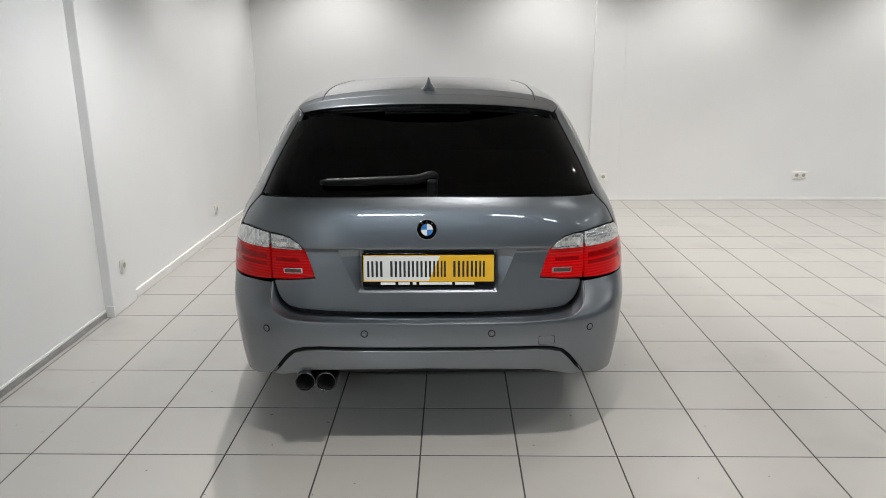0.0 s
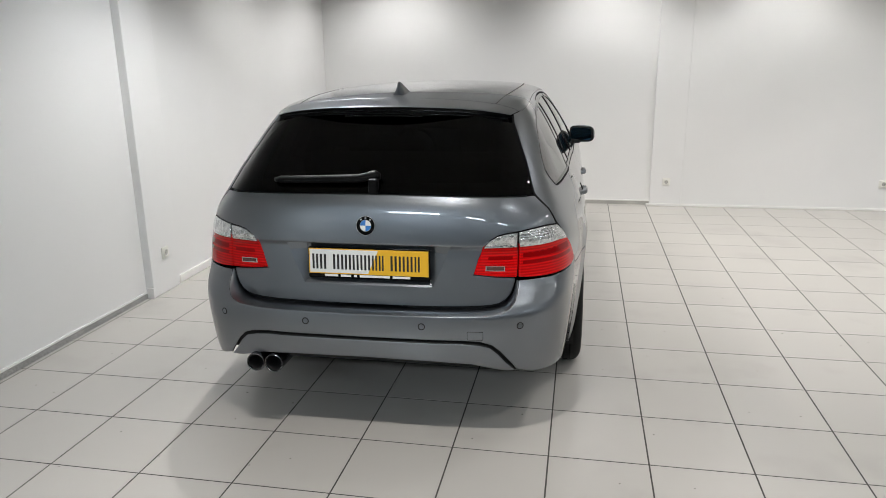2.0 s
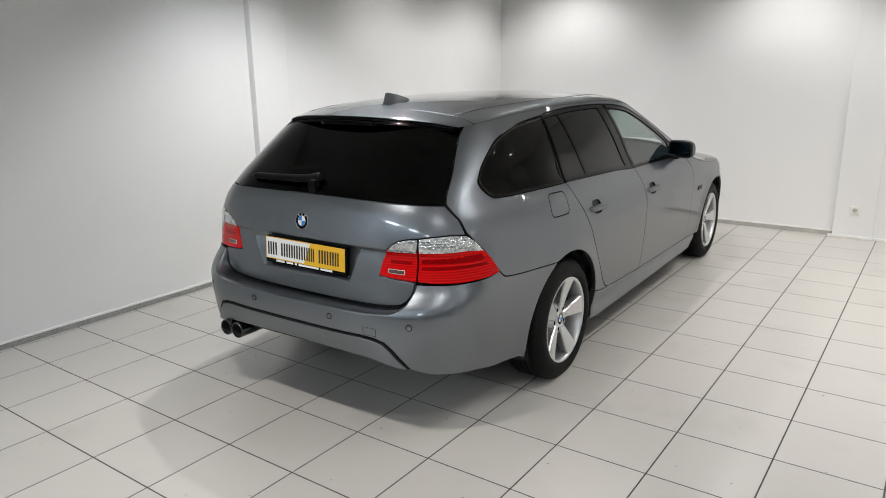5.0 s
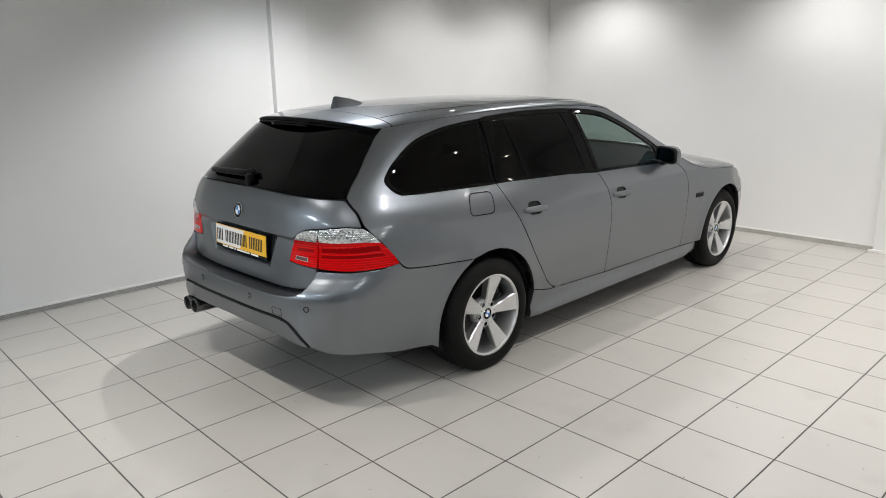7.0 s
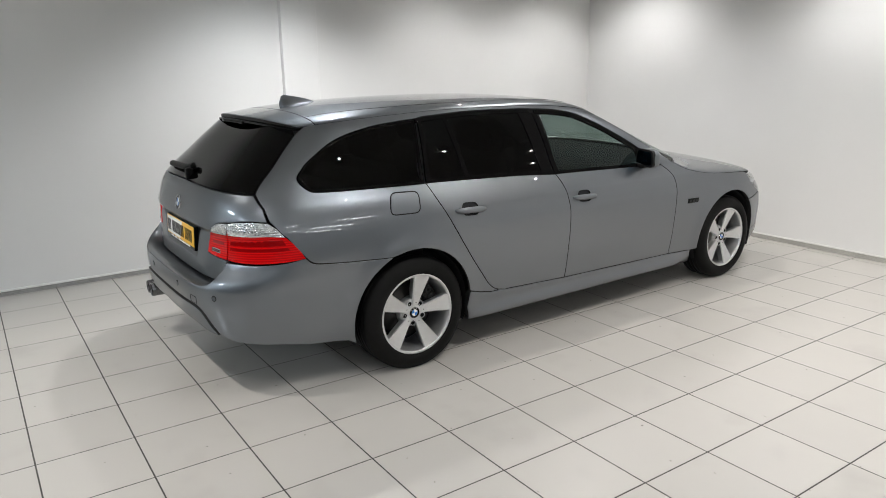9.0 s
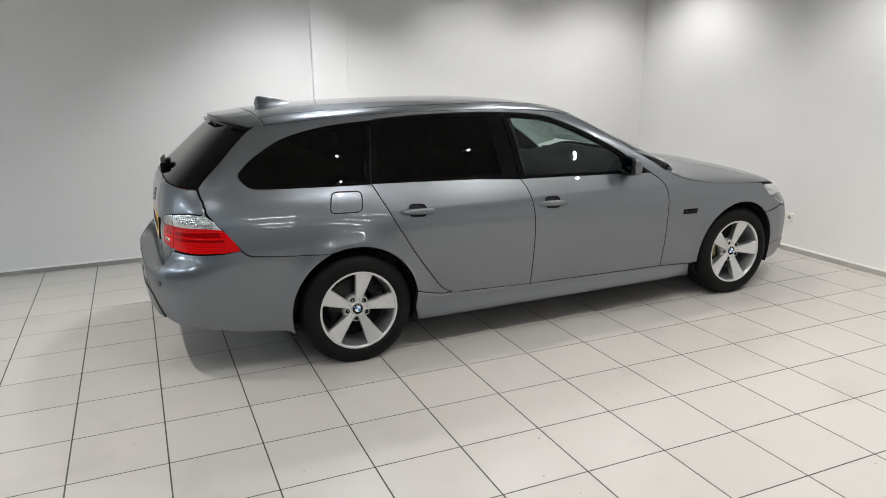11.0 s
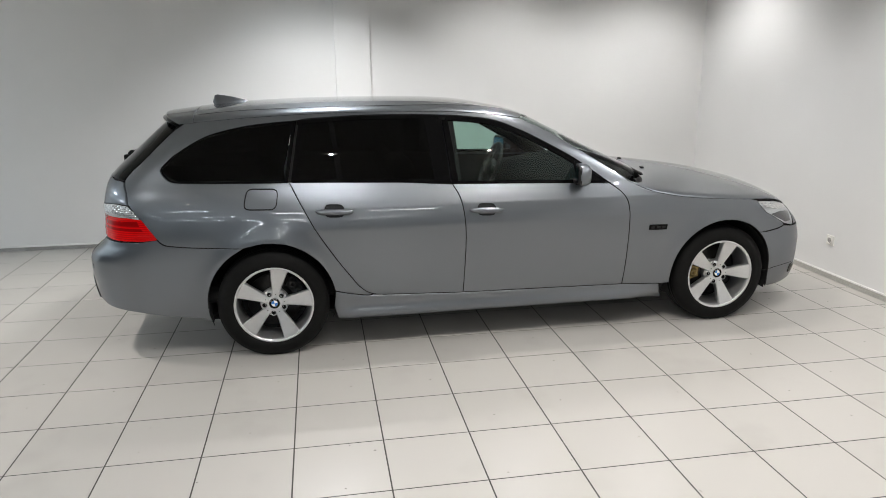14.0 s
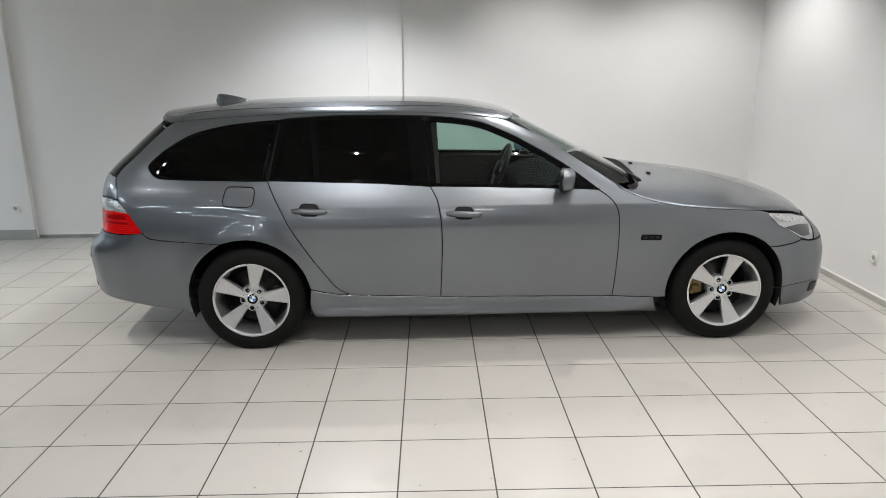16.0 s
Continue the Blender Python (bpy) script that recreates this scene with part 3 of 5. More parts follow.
DASH = material("dashboard_plastic", (0.014, 0.014, 0.015), 0.8, vary=0.1, size=80, bump=0.0002, spec=0.06)
SCREEN_GLASS = glass_material("screen_glass", (0.52, 0.58, 0.57), 1.8)
WHITE = material("plate_white", (0.80, 0.80, 0.78), 0.35, vary=0.01)
YELLOW = material("plate_yellow", (0.78, 0.44, 0.02), 0.35, vary=0.02)
INK = material("plate_ink", (0.015, 0.015, 0.015), 0.5)
BLUE = material("emblem_blue", (0.03, 0.19, 0.55), 0.3, coat=0.5)
MIRROR = material("mirror_glass", (0.09, 0.19, 0.30), 0.02, 1.0)
WIPER = material("wiper_black", (0.0035, 0.0035, 0.0038), 0.42, spec=0.12)
# Near-black in place of body paint: shade of the handle cup as colour.
CUP_SHADE = material("handle_cup", (0.016, 0.017, 0.019), 0.45, 0.0, spec=0.25)


def lens_material(name, colour, rough, ridge, metal=0.0, lines=(0, 0, 1)):
    """A moulded lamp lens with fine ribs under a clear cover."""
    m = material(name, colour, rough, metal, coat=0.2, spec=0.1)
    nt = m.node_tree
    b = nt.nodes["Principled BSDF"]
    wave, bp, tc = nt.nodes.new("ShaderNodeTexWave"), nt.nodes.new("ShaderNodeBump"), nt.nodes.new("ShaderNodeTexCoord")
    wave.bands_direction = "Z" if lines[2] else "X"
    wave.inputs["Scale"].default_value, wave.inputs["Distortion"].default_value = ridge, 0.0
    bp.inputs["Strength"].default_value, bp.inputs["Distance"].default_value = 0.5, 0.0012
    nt.links.new(tc.outputs["Object"], wave.inputs["Vector"])
    nt.links.new(wave.outputs["Fac"], bp.inputs["Height"])
    nt.links.new(bp.outputs[0], b.inputs["Normal"])
    ramp = nt.nodes.new("ShaderNodeMapRange")
    ramp.inputs[3].default_value, ramp.inputs[4].default_value = 0.74, 1.12
    nt.links.new(wave.outputs["Fac"], ramp.inputs[0])
    scale = nt.nodes.new("ShaderNodeVectorMath")
    scale.operation = "SCALE"
    scale.inputs[0].default_value = colour
    nt.links.new(ramp.outputs[0], scale.inputs["Scale"])
    nt.links.new(scale.outputs[0], b.inputs["Base Color"])
    return m


def facet_material(name, low, high, size, rough):
    """A bright reflector of small cut cells behind a clear cover."""
    m = material(name, high, rough, 0.8, coat=0.6)
    nt = m.node_tree
    b = nt.nodes["Principled BSDF"]
    tc, cells, ramp, bp = nt.nodes.new("ShaderNodeTexCoord"), nt.nodes.new("ShaderNodeTexVoronoi"), nt.nodes.new("ShaderNodeMix"), nt.nodes.new("ShaderNodeBump")
    cells.inputs["Scale"].default_value, cells.inputs["Randomness"].default_value = size, 0.55
    split = nt.nodes.new("ShaderNodeSeparateColor")
    ramp.data_type = "RGBA"
    ramp.inputs["A"].default_value, ramp.inputs["B"].default_value = (*low, 1), (*high, 1)
    bp.inputs["Strength"].default_value, bp.inputs["Distance"].default_value = 0.6, 0.003
    nt.links.new(tc.outputs["Object"], cells.inputs["Vector"])
    nt.links.new(cells.outputs["Color"], split.inputs[0])
    nt.links.new(split.outputs[0], ramp.inputs["Factor"])
    nt.links.new(ramp.outputs["Result"], b.inputs["Base Color"])
    nt.links.new(cells.outputs["Distance"], bp.inputs["Height"])
    nt.links.new(bp.outputs[0], b.inputs["Normal"])
    return m


LENS_SMOKE = material("headlamp_depth", (0.10, 0.105, 0.11), 0.12, 0.6, coat=0.6)
LENS_DARK = material("smoked_lens", (0.13, 0.06, 0.05), 0.2, 0.4, coat=0.4)
LENS_DEEP = material("deep_red_lens", (0.26, 0.002, 0.003), 0.12, coat=0.2, spec=0.1)
RED_LENS = lens_material("red_lens", (0.60, 0.003, 0.004), 0.14, 27.0)
CLEAR_LENS = facet_material("clear_lens", (0.42, 0.43, 0.43), (0.88, 0.89, 0.89), 95.0, 0.22)
LAMP_CLEAR = lens_material("headlamp_lens", (0.52, 0.54, 0.56), 0.14, 5.0, 0.85)

# ---- the car ----
CAR = thing("station_wagon", "grey metallic estate car with silver five-spoke wheels and tinted rear windows", "car", pose(0.018, 3.4956, 0, 0, 0, 0.9))
ARCH = 0.368
SIDES = ((1, "right"), (-1, "left"))


def turned(poly, s):
    return poly if s > 0 else mirrored(poly)


# shared seams on the flank, from the tail forwards, as (y, z)
door_split = spline([(1.143, 0.315), (1.151, 0.494), (1.156, 0.669), (1.146, 0.821), (1.125, 0.916), (1.088, 0.984)])
rear_door_back = spline([(0.655, 0.335), (0.595, 0.343), (0.550, 0.362), (0.505, 0.402), (0.470, 0.450), (0.380, 0.577), (0.274, 0.746), (0.230, 0.830), (0.182, 0.923), (0.134, 1.024)])
front_door_fore = spline([(2.193, 0.297), (2.203, 0.477), (2.207, 0.655), (2.203, 0.794), (2.187, 0.861), (2.146, 0.911), (2.085, 0.955)])
sill_top = [(0.365, 0.382), (0.45, 0.355), (0.532, 0.340), (0.655, 0.335), (1.143, 0.315), (2.193, 0.297), (2.453, 0.283)]
bumper_seam = spline([(-0.612, 0.731), (-0.585, 0.706), (-0.540, 0.692), (-0.379, 0.678), (-0.148, 0.669)])
quarter_glass = spline([(0.125, 1.024), (-0.20, 1.030), (-0.46, 1.036), (-0.535, 1.050), (-0.578, 1.105), (-0.545, 1.150), (-0.478, 1.202), (-0.327, 1.284), (-0.128, 1.333), (0.05, 1.353), (0.192, 1.362)])
black_top = spline([(0.192, 1.368), (0.53, 1.384), (0.87, 1.384), (1.14, 1.373), (1.30, 1.357), (1.413, 1.334), (1.53, 1.288), (1.648, 1.233), (1.879, 1.104), (2.085, 0.957)])
screen_edge = spline([(2.215, 0.965), (2.17, 1.0), (2.02, 1.10), (1.80, 1.235), (1.66, 1.307), (1.56, 1.350)])
tail_seam = [(-0.505, 1.318), (-0.60, 1.232), (-0.70, 1.136), (-0.785, 1.048)]


def arc_of(a0, a1, wheel=0.0, r=ARCH, n=18):
    return circle(wheel, RADIUS, r, a0, a1, n)


for s, where in SIDES:
    # quarter panel, with the pillars and the frame above the doors
    lamp_top = [(-0.770, 0.985), (-0.762, 0.925), (-0.735, 0.888), (-0.680, 0.822)]
    outline = [(-0.148, 0.669)] + arc_of(113, 10, n=16)[1:] + [(0.365, 0.382), (0.45, 0.355), (0.532, 0.340)] + rear_door_back[1:] + quarter_glass[1:] + black_top[1:]
    outline += screen_edge
    outline += [(y, roof_rail(y)) for y in (1.45, 1.3, 1.1, 0.9, 0.7, 0.5, 0.3, 0.1, -0.1, -0.25, -0.37, -0.45)] + tail_seam + lamp_top + bumper_seam[:-1]
    flap = fillet([(-0.130, 0.886), (0.052, 0.882), (0.068, 0.992), (-0.105, 0.998)], 0.035)
    quarter = panel("quarter_panel", turned([screen_y(*p) for p in outline], s), screen, PAINT, CAR, holes=[turned([screen_y(*p) for p in flap], s)], rows=0.011)
    panel("fuel_flap", turned([screen_y(*p) for p in flap], s), screen, PAINT, quarter, gap=0.0055)

    # rear door
    cup_r = fillet([(0.325, 0.830), (0.435, 0.826), (0.435, 0.8935), (0.3255, 0.898)], 0.036, 3)
    outline = rear_door_back + [(0.45, 1.016), (0.8, 1.004)] + door_split[::-1] + [(0.85, 0.327)]
    rear_door = panel("rear_door", turned([at_y(*p) for p in outline], s), lateral, PAINT, CAR, holes=[turned([at_y(*p) for p in cup_r], s)], rows=0.011)
    # front door
    cup_f = fillet([(1.230, 0.801), (1.340, 0.797), (1.340, 0.8645), (1.2305, 0.869)], 0.036, 3)
    outline = door_split + [(1.4, 0.978), (1.8, 0.966)] + front_door_fore[::-1] + [(1.7, 0.306)]
    front_door = panel("front_door", turned([at_y(*p) for p in outline], s), lateral, PAINT, CAR, holes=[turned([at_y(*p) for p in cup_f], s)], rows=0.011)
    # front fender
    outline = front_door_fore + [(2.15, 0.985)] + [(y, hood_rail(y)) for y in (2.19, 2.25, 2.3, 2.36, 2.42, 2.52, 2.65, 2.8, 2.95, 3.06)] + [(3.120, 0.803), (3.145, 0.762), (3.190, 0.722), (3.258, 0.688), (3.310, 0.660), (3.350, 0.636), (3.360, 0.622), (3.30, 0.606), (3.24, 0.599), (3.19, 0.596)]
    outline += arc_of(47, 186, WHEELBASE) + [(2.453, 0.283)]
    panel("front_fender", turned([at_y(*p) for p in outline], s), lateral, PAINT, CAR, rows=0.011)
    # sill
    outline = sill_top + [(2.47, 0.22), (2.505, 0.168), (1.9, 0.175), (1.1, 0.184), (0.6, 0.190), (0.375, 0.193), (0.352, 0.28)]
    panel("sill", turned([at_y(*p) for p in outline], s), lateral, PAINT, CAR, depth=-0.002, roll=0.04, edge=0.005, rows=0.012, relief=lambda p: -0.034 * math.exp(-((p.z - 0.224) / 0.032) ** 2) * max(min((p.y - 0.34) / 0.10, (2.48 - p.y) / 0.2, 1.0), 0.0))

    # handles: a bar over a cup whose dark colour stands for the shade inside
    for cup, door in ((cup_r, rear_door), (cup_f, front_door)):
        panel("handle_cup", turned([at_y(*p) for p in cup], s), lateral, CUP_SHADE, door, gap=-0.01, depth=0.013)
        y0, z0 = sum(p[0] for p in cup) / len(cup), sum(p[1] for p in cup) / len(cup)
        bm, rows = bmesh.new(), []
        for i in range(25):
            q = -1 + i / 12
            y, z = y0 + 0.109 * q, z0 - 0.003 - 0.012 * q * 0.3
            x = side_x(y, z)
            high = 0.019 * max(1 - abs(q) ** 3.2, 0.02) ** 0.5 + 0.001
            proud = 0.030 * max(1 - abs(q) ** 5, 0.0) ** 0.6
            rows.append([bm.verts.new((s * (x - 0.006 + (proud + 0.004) * c), y, z + high * d)) for c, d in ((0, -1), (0.75, -0.9), (1, -0.4), (1, 0.3), (0.7, 0.85), (0.25, 0.8), (0.1, 0.0))])
        for a, b in zip(rows, rows[1:]):
            for i in range(7):
                bm.faces.new((a[i], a[(i + 1) % 7], b[(i + 1) % 7], b[i]))
        bm.faces.new(rows[0])
        bm.faces.new(rows[-1])
        bmesh.ops.recalc_face_normals(bm, faces=bm.faces[:])
        part("door_handle", bm, PAINT, door, smooth=True)

    # windows of the flank
    q_out = quarter_glass
    window_outline = clean([screen_y(*p) for p in q_out])
    if area(window_outline) < 0:
        window_outline = window_outline[::-1]
    ring = bmesh.new()
    band(ring, turned(inset(window_outline, 0.001), s), turned(inset(window_outline, 0.016), s), screen, 0.004, 0.004)
    part("window_trim", ring, BLACK_GLOSS, quarter, smooth=True)
    panel("pane", turned(inset(window_outline, 0.012), s), screen, DARK_GLASS, quarter, depth=0.005, gap=0, edge=0.001, roll=0.004, label="dark tinted quarter window")

    def strip(name, outline, owner, mat=BLACK_GLOSS, depth=0.003):
        return panel(name, turned([screen_y(*p) for p in dense(outline)], s), screen, mat, owner, gap=0.0, edge=0.002, roll=0.012, depth=depth)

    strip("pillar_backing", [(0.10, 1.035), (0.19, 1.035), (0.255, 1.352), (0.165, 1.348)], rear_door, UNDER_SHADE, 0.022)
    strip("pillar_backing", [(1.02, 1.00), (1.15, 0.998), (1.135, 1.386), (1.00, 1.390)], rear_door, UNDER_SHADE, 0.022)
    frame_r = [(0.150, 1.022), (0.45, 1.016), (0.8, 1.004), (1.086, 0.986)]
    strip("window_trim", frame_r + [(y, z + 0.020) for y, z in frame_r[::-1]], rear_door)
    strip("window_trim", [(0.143, 1.030), (0.168, 1.030), (0.228, 1.350), (0.205, 1.366)], rear_door, depth=0.004)
    top_r = [p for p in black_top if p[0] < 1.08]
    strip("window_trim", [(y, z - 0.003) for y, z in top_r] + [(y, z - 0.023) for y, z in top_r[::-1]], rear_door)
    strip("window_divider", [(0.408, 1.034), (0.440, 1.033), (0.408, 1.356), (0.376, 1.355)], rear_door, depth=0.0035)
    strip("pillar_cover", [(0.985, 1.010), (1.078, 1.004), (1.058, 1.354), (0.950, 1.358)], rear_door, depth=0.0025)
    panel("pane", turned([screen_y(*p) for p in dense([(0.158, 1.036), (0.420, 1.032), (0.388, 1.36), (0.216, 1.356)])], s), screen, DARK_GLASS, rear_door, depth=0.007, gap=0, edge=0.001, roll=0.004, label="dark tinted fixed side pane")
    panel("pane", turned([screen_y(*p) for p in dense([(0.428, 1.032), (0.995, 1.012), (0.96, 1.368), (0.396, 1.362)])], s), screen, DARK_GLASS, rear_door, depth=0.007, gap=0, edge=0.001, roll=0.004, label="dark tinted side window")
    frame_f = [(1.088, 0.984), (1.4, 0.978), (1.8, 0.966), (2.06, 0.958)]
    strip("window_trim", frame_f + [(y, z + 0.018) for y, z in frame_f[::-1]], front_door)
    top_f = [p for p in black_top if 1.06 < p[0] < 1.9]
    strip("window_trim", [(y, z - 0.003) for y, z in top_f] + [(y - 0.012, z - 0.026) for y, z in top_f[::-1]], front_door)
    strip("pillar_cover", [(1.090, 1.002), (1.128, 1.000), (1.100, 1.345), (1.064, 1.352)], front_door, depth=0.0025)
    strip("mirror_base", [(1.885, 0.980), (2.055, 0.972), (1.868, 1.092)], front_door, depth=0.0015)
    panel("pane", turned([screen_y(*p) for p in dense([(1.115, 0.995), (1.89, 0.978), (1.868, 1.085)] + [(y - 0.008, z - 0.018) for y, z in top_f[::-1] if 1.10 < y < 1.86])], s), screen, CLEAR_GLASS, front_door, depth=0.008, gap=0, edge=0.001, roll=0.004, label="clear side window")

    # painted flange under the roof joint
    flange = [-0.38 + 0.1 * i for i in range(18)]
    panel("roof_flange", turned([screen_y(y, roof_rail(y) - 0.012) for y in flange] + [screen_y(y, roof_rail(y) + 0.005) for y in flange[::-1]], s), screen, PAINT, quarter, gap=0, edge=0.0005, roll=0.002, depth=0.004)
    # dark lining of the front pillar
    edge_u = [screen_y(*p) for p in screen_edge]
    lining = [(u - 0.15, z) for u, z in edge_u] + [(u + 0.062, z) for u, z in edge_u[::-1]]
    panel("pillar_lining", turned(lining, s), screen, TRIM, quarter, gap=0, edge=0.001, roll=0.006, depth=0.034)

    # door mirror
    shell = bmesh.new()
    bmesh.ops.create_uvsphere(shell, u_segments=28, v_segments=16, radius=1)
    for v in shell.verts:
        p = v.co.copy()
        k = lambda c: math.copysign(abs(c) ** 0.62, c)
        v.co = Vector((s * (0.908 + 0.096 * k(p.x * s) * (1 - 0.06 * p.z)), 1.874 + 0.062 * k(p.y) * (1 if p.y > 0 else 0.33), 1.024 + 0.064 * k(p.z)))
    bmesh.ops.recalc_face_normals(shell, faces=shell.faces[:])
    aim = Matrix.Translation((s * 0.908, 1.87, 0)) @ Matrix.Rotation(radians(-15 * s), 4, "Z") @ Matrix.Translation((-s * 0.908, -1.87, 0))
    shell.transform(aim)
    mirror = part("door_mirror", shell, PAINT, CAR, smooth=True)
    glass = bmesh.new()
    rimpts = fillet([(0.814, 0.966), (1.004, 0.968), (1.000, 1.080), (0.820, 1.086)], 0.035)
    back = bmesh.new()
    back.faces.new([back.verts.new((s * x, 1.8515, z)) for x, z in rimpts])
    made = bmesh.ops.extrude_face_region(back, geom=back.faces[:])["geom"]
    for v in made:
        if isinstance(v, bmesh.types.BMVert):
            v.co.y += 0.02
    bmesh.ops.recalc_face_normals(back, faces=back.faces[:])
    back.transform(aim)
    part("mirror_surround", back, BLACK, mirror)
    glass.faces.new([glass.verts.new((s * x, 1.8490, z)) for x, z in fillet([(0.828, 0.978), (0.990, 0.980), (0.987, 1.067), (0.834, 1.073)], 0.028)][::-s])
    glass.transform(aim)
    part("mirror_glass", glass, MIRROR, mirror, "bluish mirror glass")
    part("mirror_foot", block((min(s * 0.78, s * 0.90), 1.85, 0.952), (max(s * 0.78, s * 0.90), 1.92, 0.985), 0.012), BLACK, mirror)

    # side badge
    base = panel("side_badge", turned([at_y(*p) for p in [(2.338, 0.655), (2.463, 0.652), (2.467, 0.686), (2.342, 0.689)]], s), lateral, BLACK_GLOSS, CAR, gap=0, depth=-0.004, edge=0.002, roll=0.006)
    for y in (2.365, 2.405, 2.440):
        panel("badge_bar", turned([at_y(*p) for p in [(y - 0.014, 0.663), (y + 0.012, 0.662), (y + 0.014, 0.678), (y - 0.012, 0.679)]], s), lateral, BLACK, base, gap=0, depth=-0.006, edge=0.001, roll=0.004)

    # lamps
    low = [at_x(0.632, 0.727), at_x(0.70, 0.722), at_x(0.77, 0.720), at_y(-0.70, 0.723)]
    split_z = 0.852
    red = low + [at_y(-0.616, 0.730), at_y(-0.64, 0.770), at_y(-0.672, 0.812), at_y(-0.700, 0.842), at_x(0.79, split_z), at_x(0.70, split_z), at_x(0.632, split_z)]
    lamp = panel("tail_lamp", turned(red, s), lateral, RED_LENS, CAR, depth=-0.003, gap=-0.002, edge=0.002, label="red and clear tail lamp")
    for lo, hi, end in ((0.805, 0.832, -0.690), (0.778, 0.793, -0.672)):
        panel("lamp_band", turned([at_x(0.645, lo), at_x(0.72, lo), at_x(0.79, lo), at_y(end - 0.012, lo), at_y(end - 0.024, hi), at_x(0.79, hi), at_x(0.72, hi), at_x(0.645, hi)], s), lateral, LENS_DEEP, lamp, depth=-0.0038, gap=0, edge=0.001, roll=0.003)
    clear = [at_x(0.632, split_z), at_x(0.70, split_z), at_x(0.79, split_z), at_y(-0.700, 0.842), at_y(-0.735, 0.886), at_y(-0.770, 0.914), at_x(0.735, 0.921), at_x(0.68, 0.917), at_x(0.632, 0.910)]
    panel("clear_lens", turned(clear, s), lateral, CLEAR_LENS, lamp, depth=-0.003, gap=-0.001, edge=0.002)
    inner_red = [at_x(0.450, 0.742), at_x(0.54, 0.732), at_x(0.622, 0.728), at_x(0.622, split_z), at_x(0.56, split_z), at_x(0.489, split_z), at_x(0.468, 0.80)]
    inner = panel("tail_lamp", turned(inner_red, s), lateral, RED_LENS, CAR, depth=-0.003, gap=-0.002, edge=0.002, label="red and clear inner tail lamp")
    panel("clear_lens", turned([at_x(0.489, split_z), at_x(0.56, split_z), at_x(0.622, split_z), at_x(0.622, 0.909), at_x(0.58, 0.905), at_x(0.545, 0.896), at_x(0.512, 0.877)], s), lateral, CLEAR_LENS, inner, depth=-0.003, gap=-0.001, edge=0.002)
    panel("lamp_band", turned([at_x(0.505, 0.800), at_x(0.56, 0.800), at_x(0.605, 0.800), at_x(0.605, 0.836), at_x(0.56, 0.836), at_x(0.512, 0.836)], s), lateral, LENS_DEEP, inner, depth=-0.0038, gap=0, edge=0.001, roll=0.003)
    panel("reversing_lens", turned([at_x(0.495, 0.755), at_x(0.575, 0.752), at_x(0.575, 0.774), at_x(0.497, 0.776)], s), lateral, CHROME, inner, depth=-0.0045, gap=0, edge=0.002)
    panel("reversing_glass", turned([at_x(0.500, 0.7585), at_x(0.571, 0.756), at_x(0.571, 0.771), at_x(0.502, 0.773)], s), lateral, LENS_DARK, inner, depth=-0.006, gap=0, edge=0.001)
    head = [at_y(3.122, 0.798), at_y(3.148, 0.760), at_y(3.193, 0.719), at_y(3.262, 0.684), at_y(3.314, 0.656), at_y(3.355, 0.632), at_y(3.42, 0.613), at_y(3.462, 0.612), at_y(3.470, 0.69), at_y(3.420, 0.745), at_y(3.30, 0.780)]
    lamp = panel("headlamp", turned(head, s), lateral, LAMP_CLEAR, CAR, gap=0.004, depth=0.0, edge=0.004, label="clear swept-back headlamp")
    panel("lamp_well", turned([at_y(3.235, 0.704), at_y(3.31, 0.669), at_y(3.37, 0.640), at_y(3.43, 0.640), at_y(3.43, 0.700), at_y(3.33, 0.714)], s), lateral, LENS_SMOKE, lamp, gap=0.0, depth=-0.0025, edge=0.002)
    panel("lamp_eyebrow", turned([at_y(3.140, 0.788), at_y(3.19, 0.752), at_y(3.30, 0.728), at_y(3.42, 0.716), at_y(3.430, 0.734), at_y(3.30, 0.771)], s), lateral, CLEAR_LENS, lamp, gap=0.004, depth=-0.003, edge=0.002)

    # wheel wells, and an added black sheet that keeps light out of the gaps
    for c in (0.0, WHEELBASE):
        well = bmesh.new()
        lathe(well, [(ARCH - 0.002, s * 0.868), (ARCH, s * 0.84), (ARCH + 0.012, s * 0.80), (ARCH + 0.012, s * 0.45), (0.0, s * 0.45)], 30, 0, (0, c, RADIUS), (radians(-20), radians(200)))
        part("wheel_liner", well, UNDER_SHADE, CAR, smooth=True)
    shell_line = [(-0.74, 0.30), (-0.40, 0.27)] + arc_of(190, -8, 0.0, ARCH + 0.01)[1:-1] + [(0.40, 0.22), (2.48, 0.19)] + arc_of(190, -4, WHEELBASE, ARCH + 0.01)[1:-1] + [(3.30, 0.22), (3.33, 0.6), (3.10, 0.79), (2.60, 0.83), (2.30, 0.90), (2.10, 0.94), (0.1, 1.005), (-0.55, 1.02), (-0.74, 0.95)]
    panel("inner_shell", turned([at_y(*p) for p in shell_line], s), lateral, UNDER_SHADE, CAR, gap=0, depth=0.026, edge=0.001, roll=0.004, step=0.09)

# roof, spoiler, bonnet
def across(edge_y, n=24, span=0.6):
    return [(-span + 2 * span * i / n, edge_y(abs(-1 + 2 * i / n))) for i in range(n + 1)]


rear_line = across(lambda q: -0.415 + 0.02 * q * q)
front_line = across(lambda q: 1.645 - 0.085 * q ** 3)
roof = panel("roof", rear_line + front_line[::-1], roof_skin, PAINT, CAR, step=0.06, gap=0.002)
lip_line = across(lambda q: -0.622 + 0.14 * q ** 2.5)
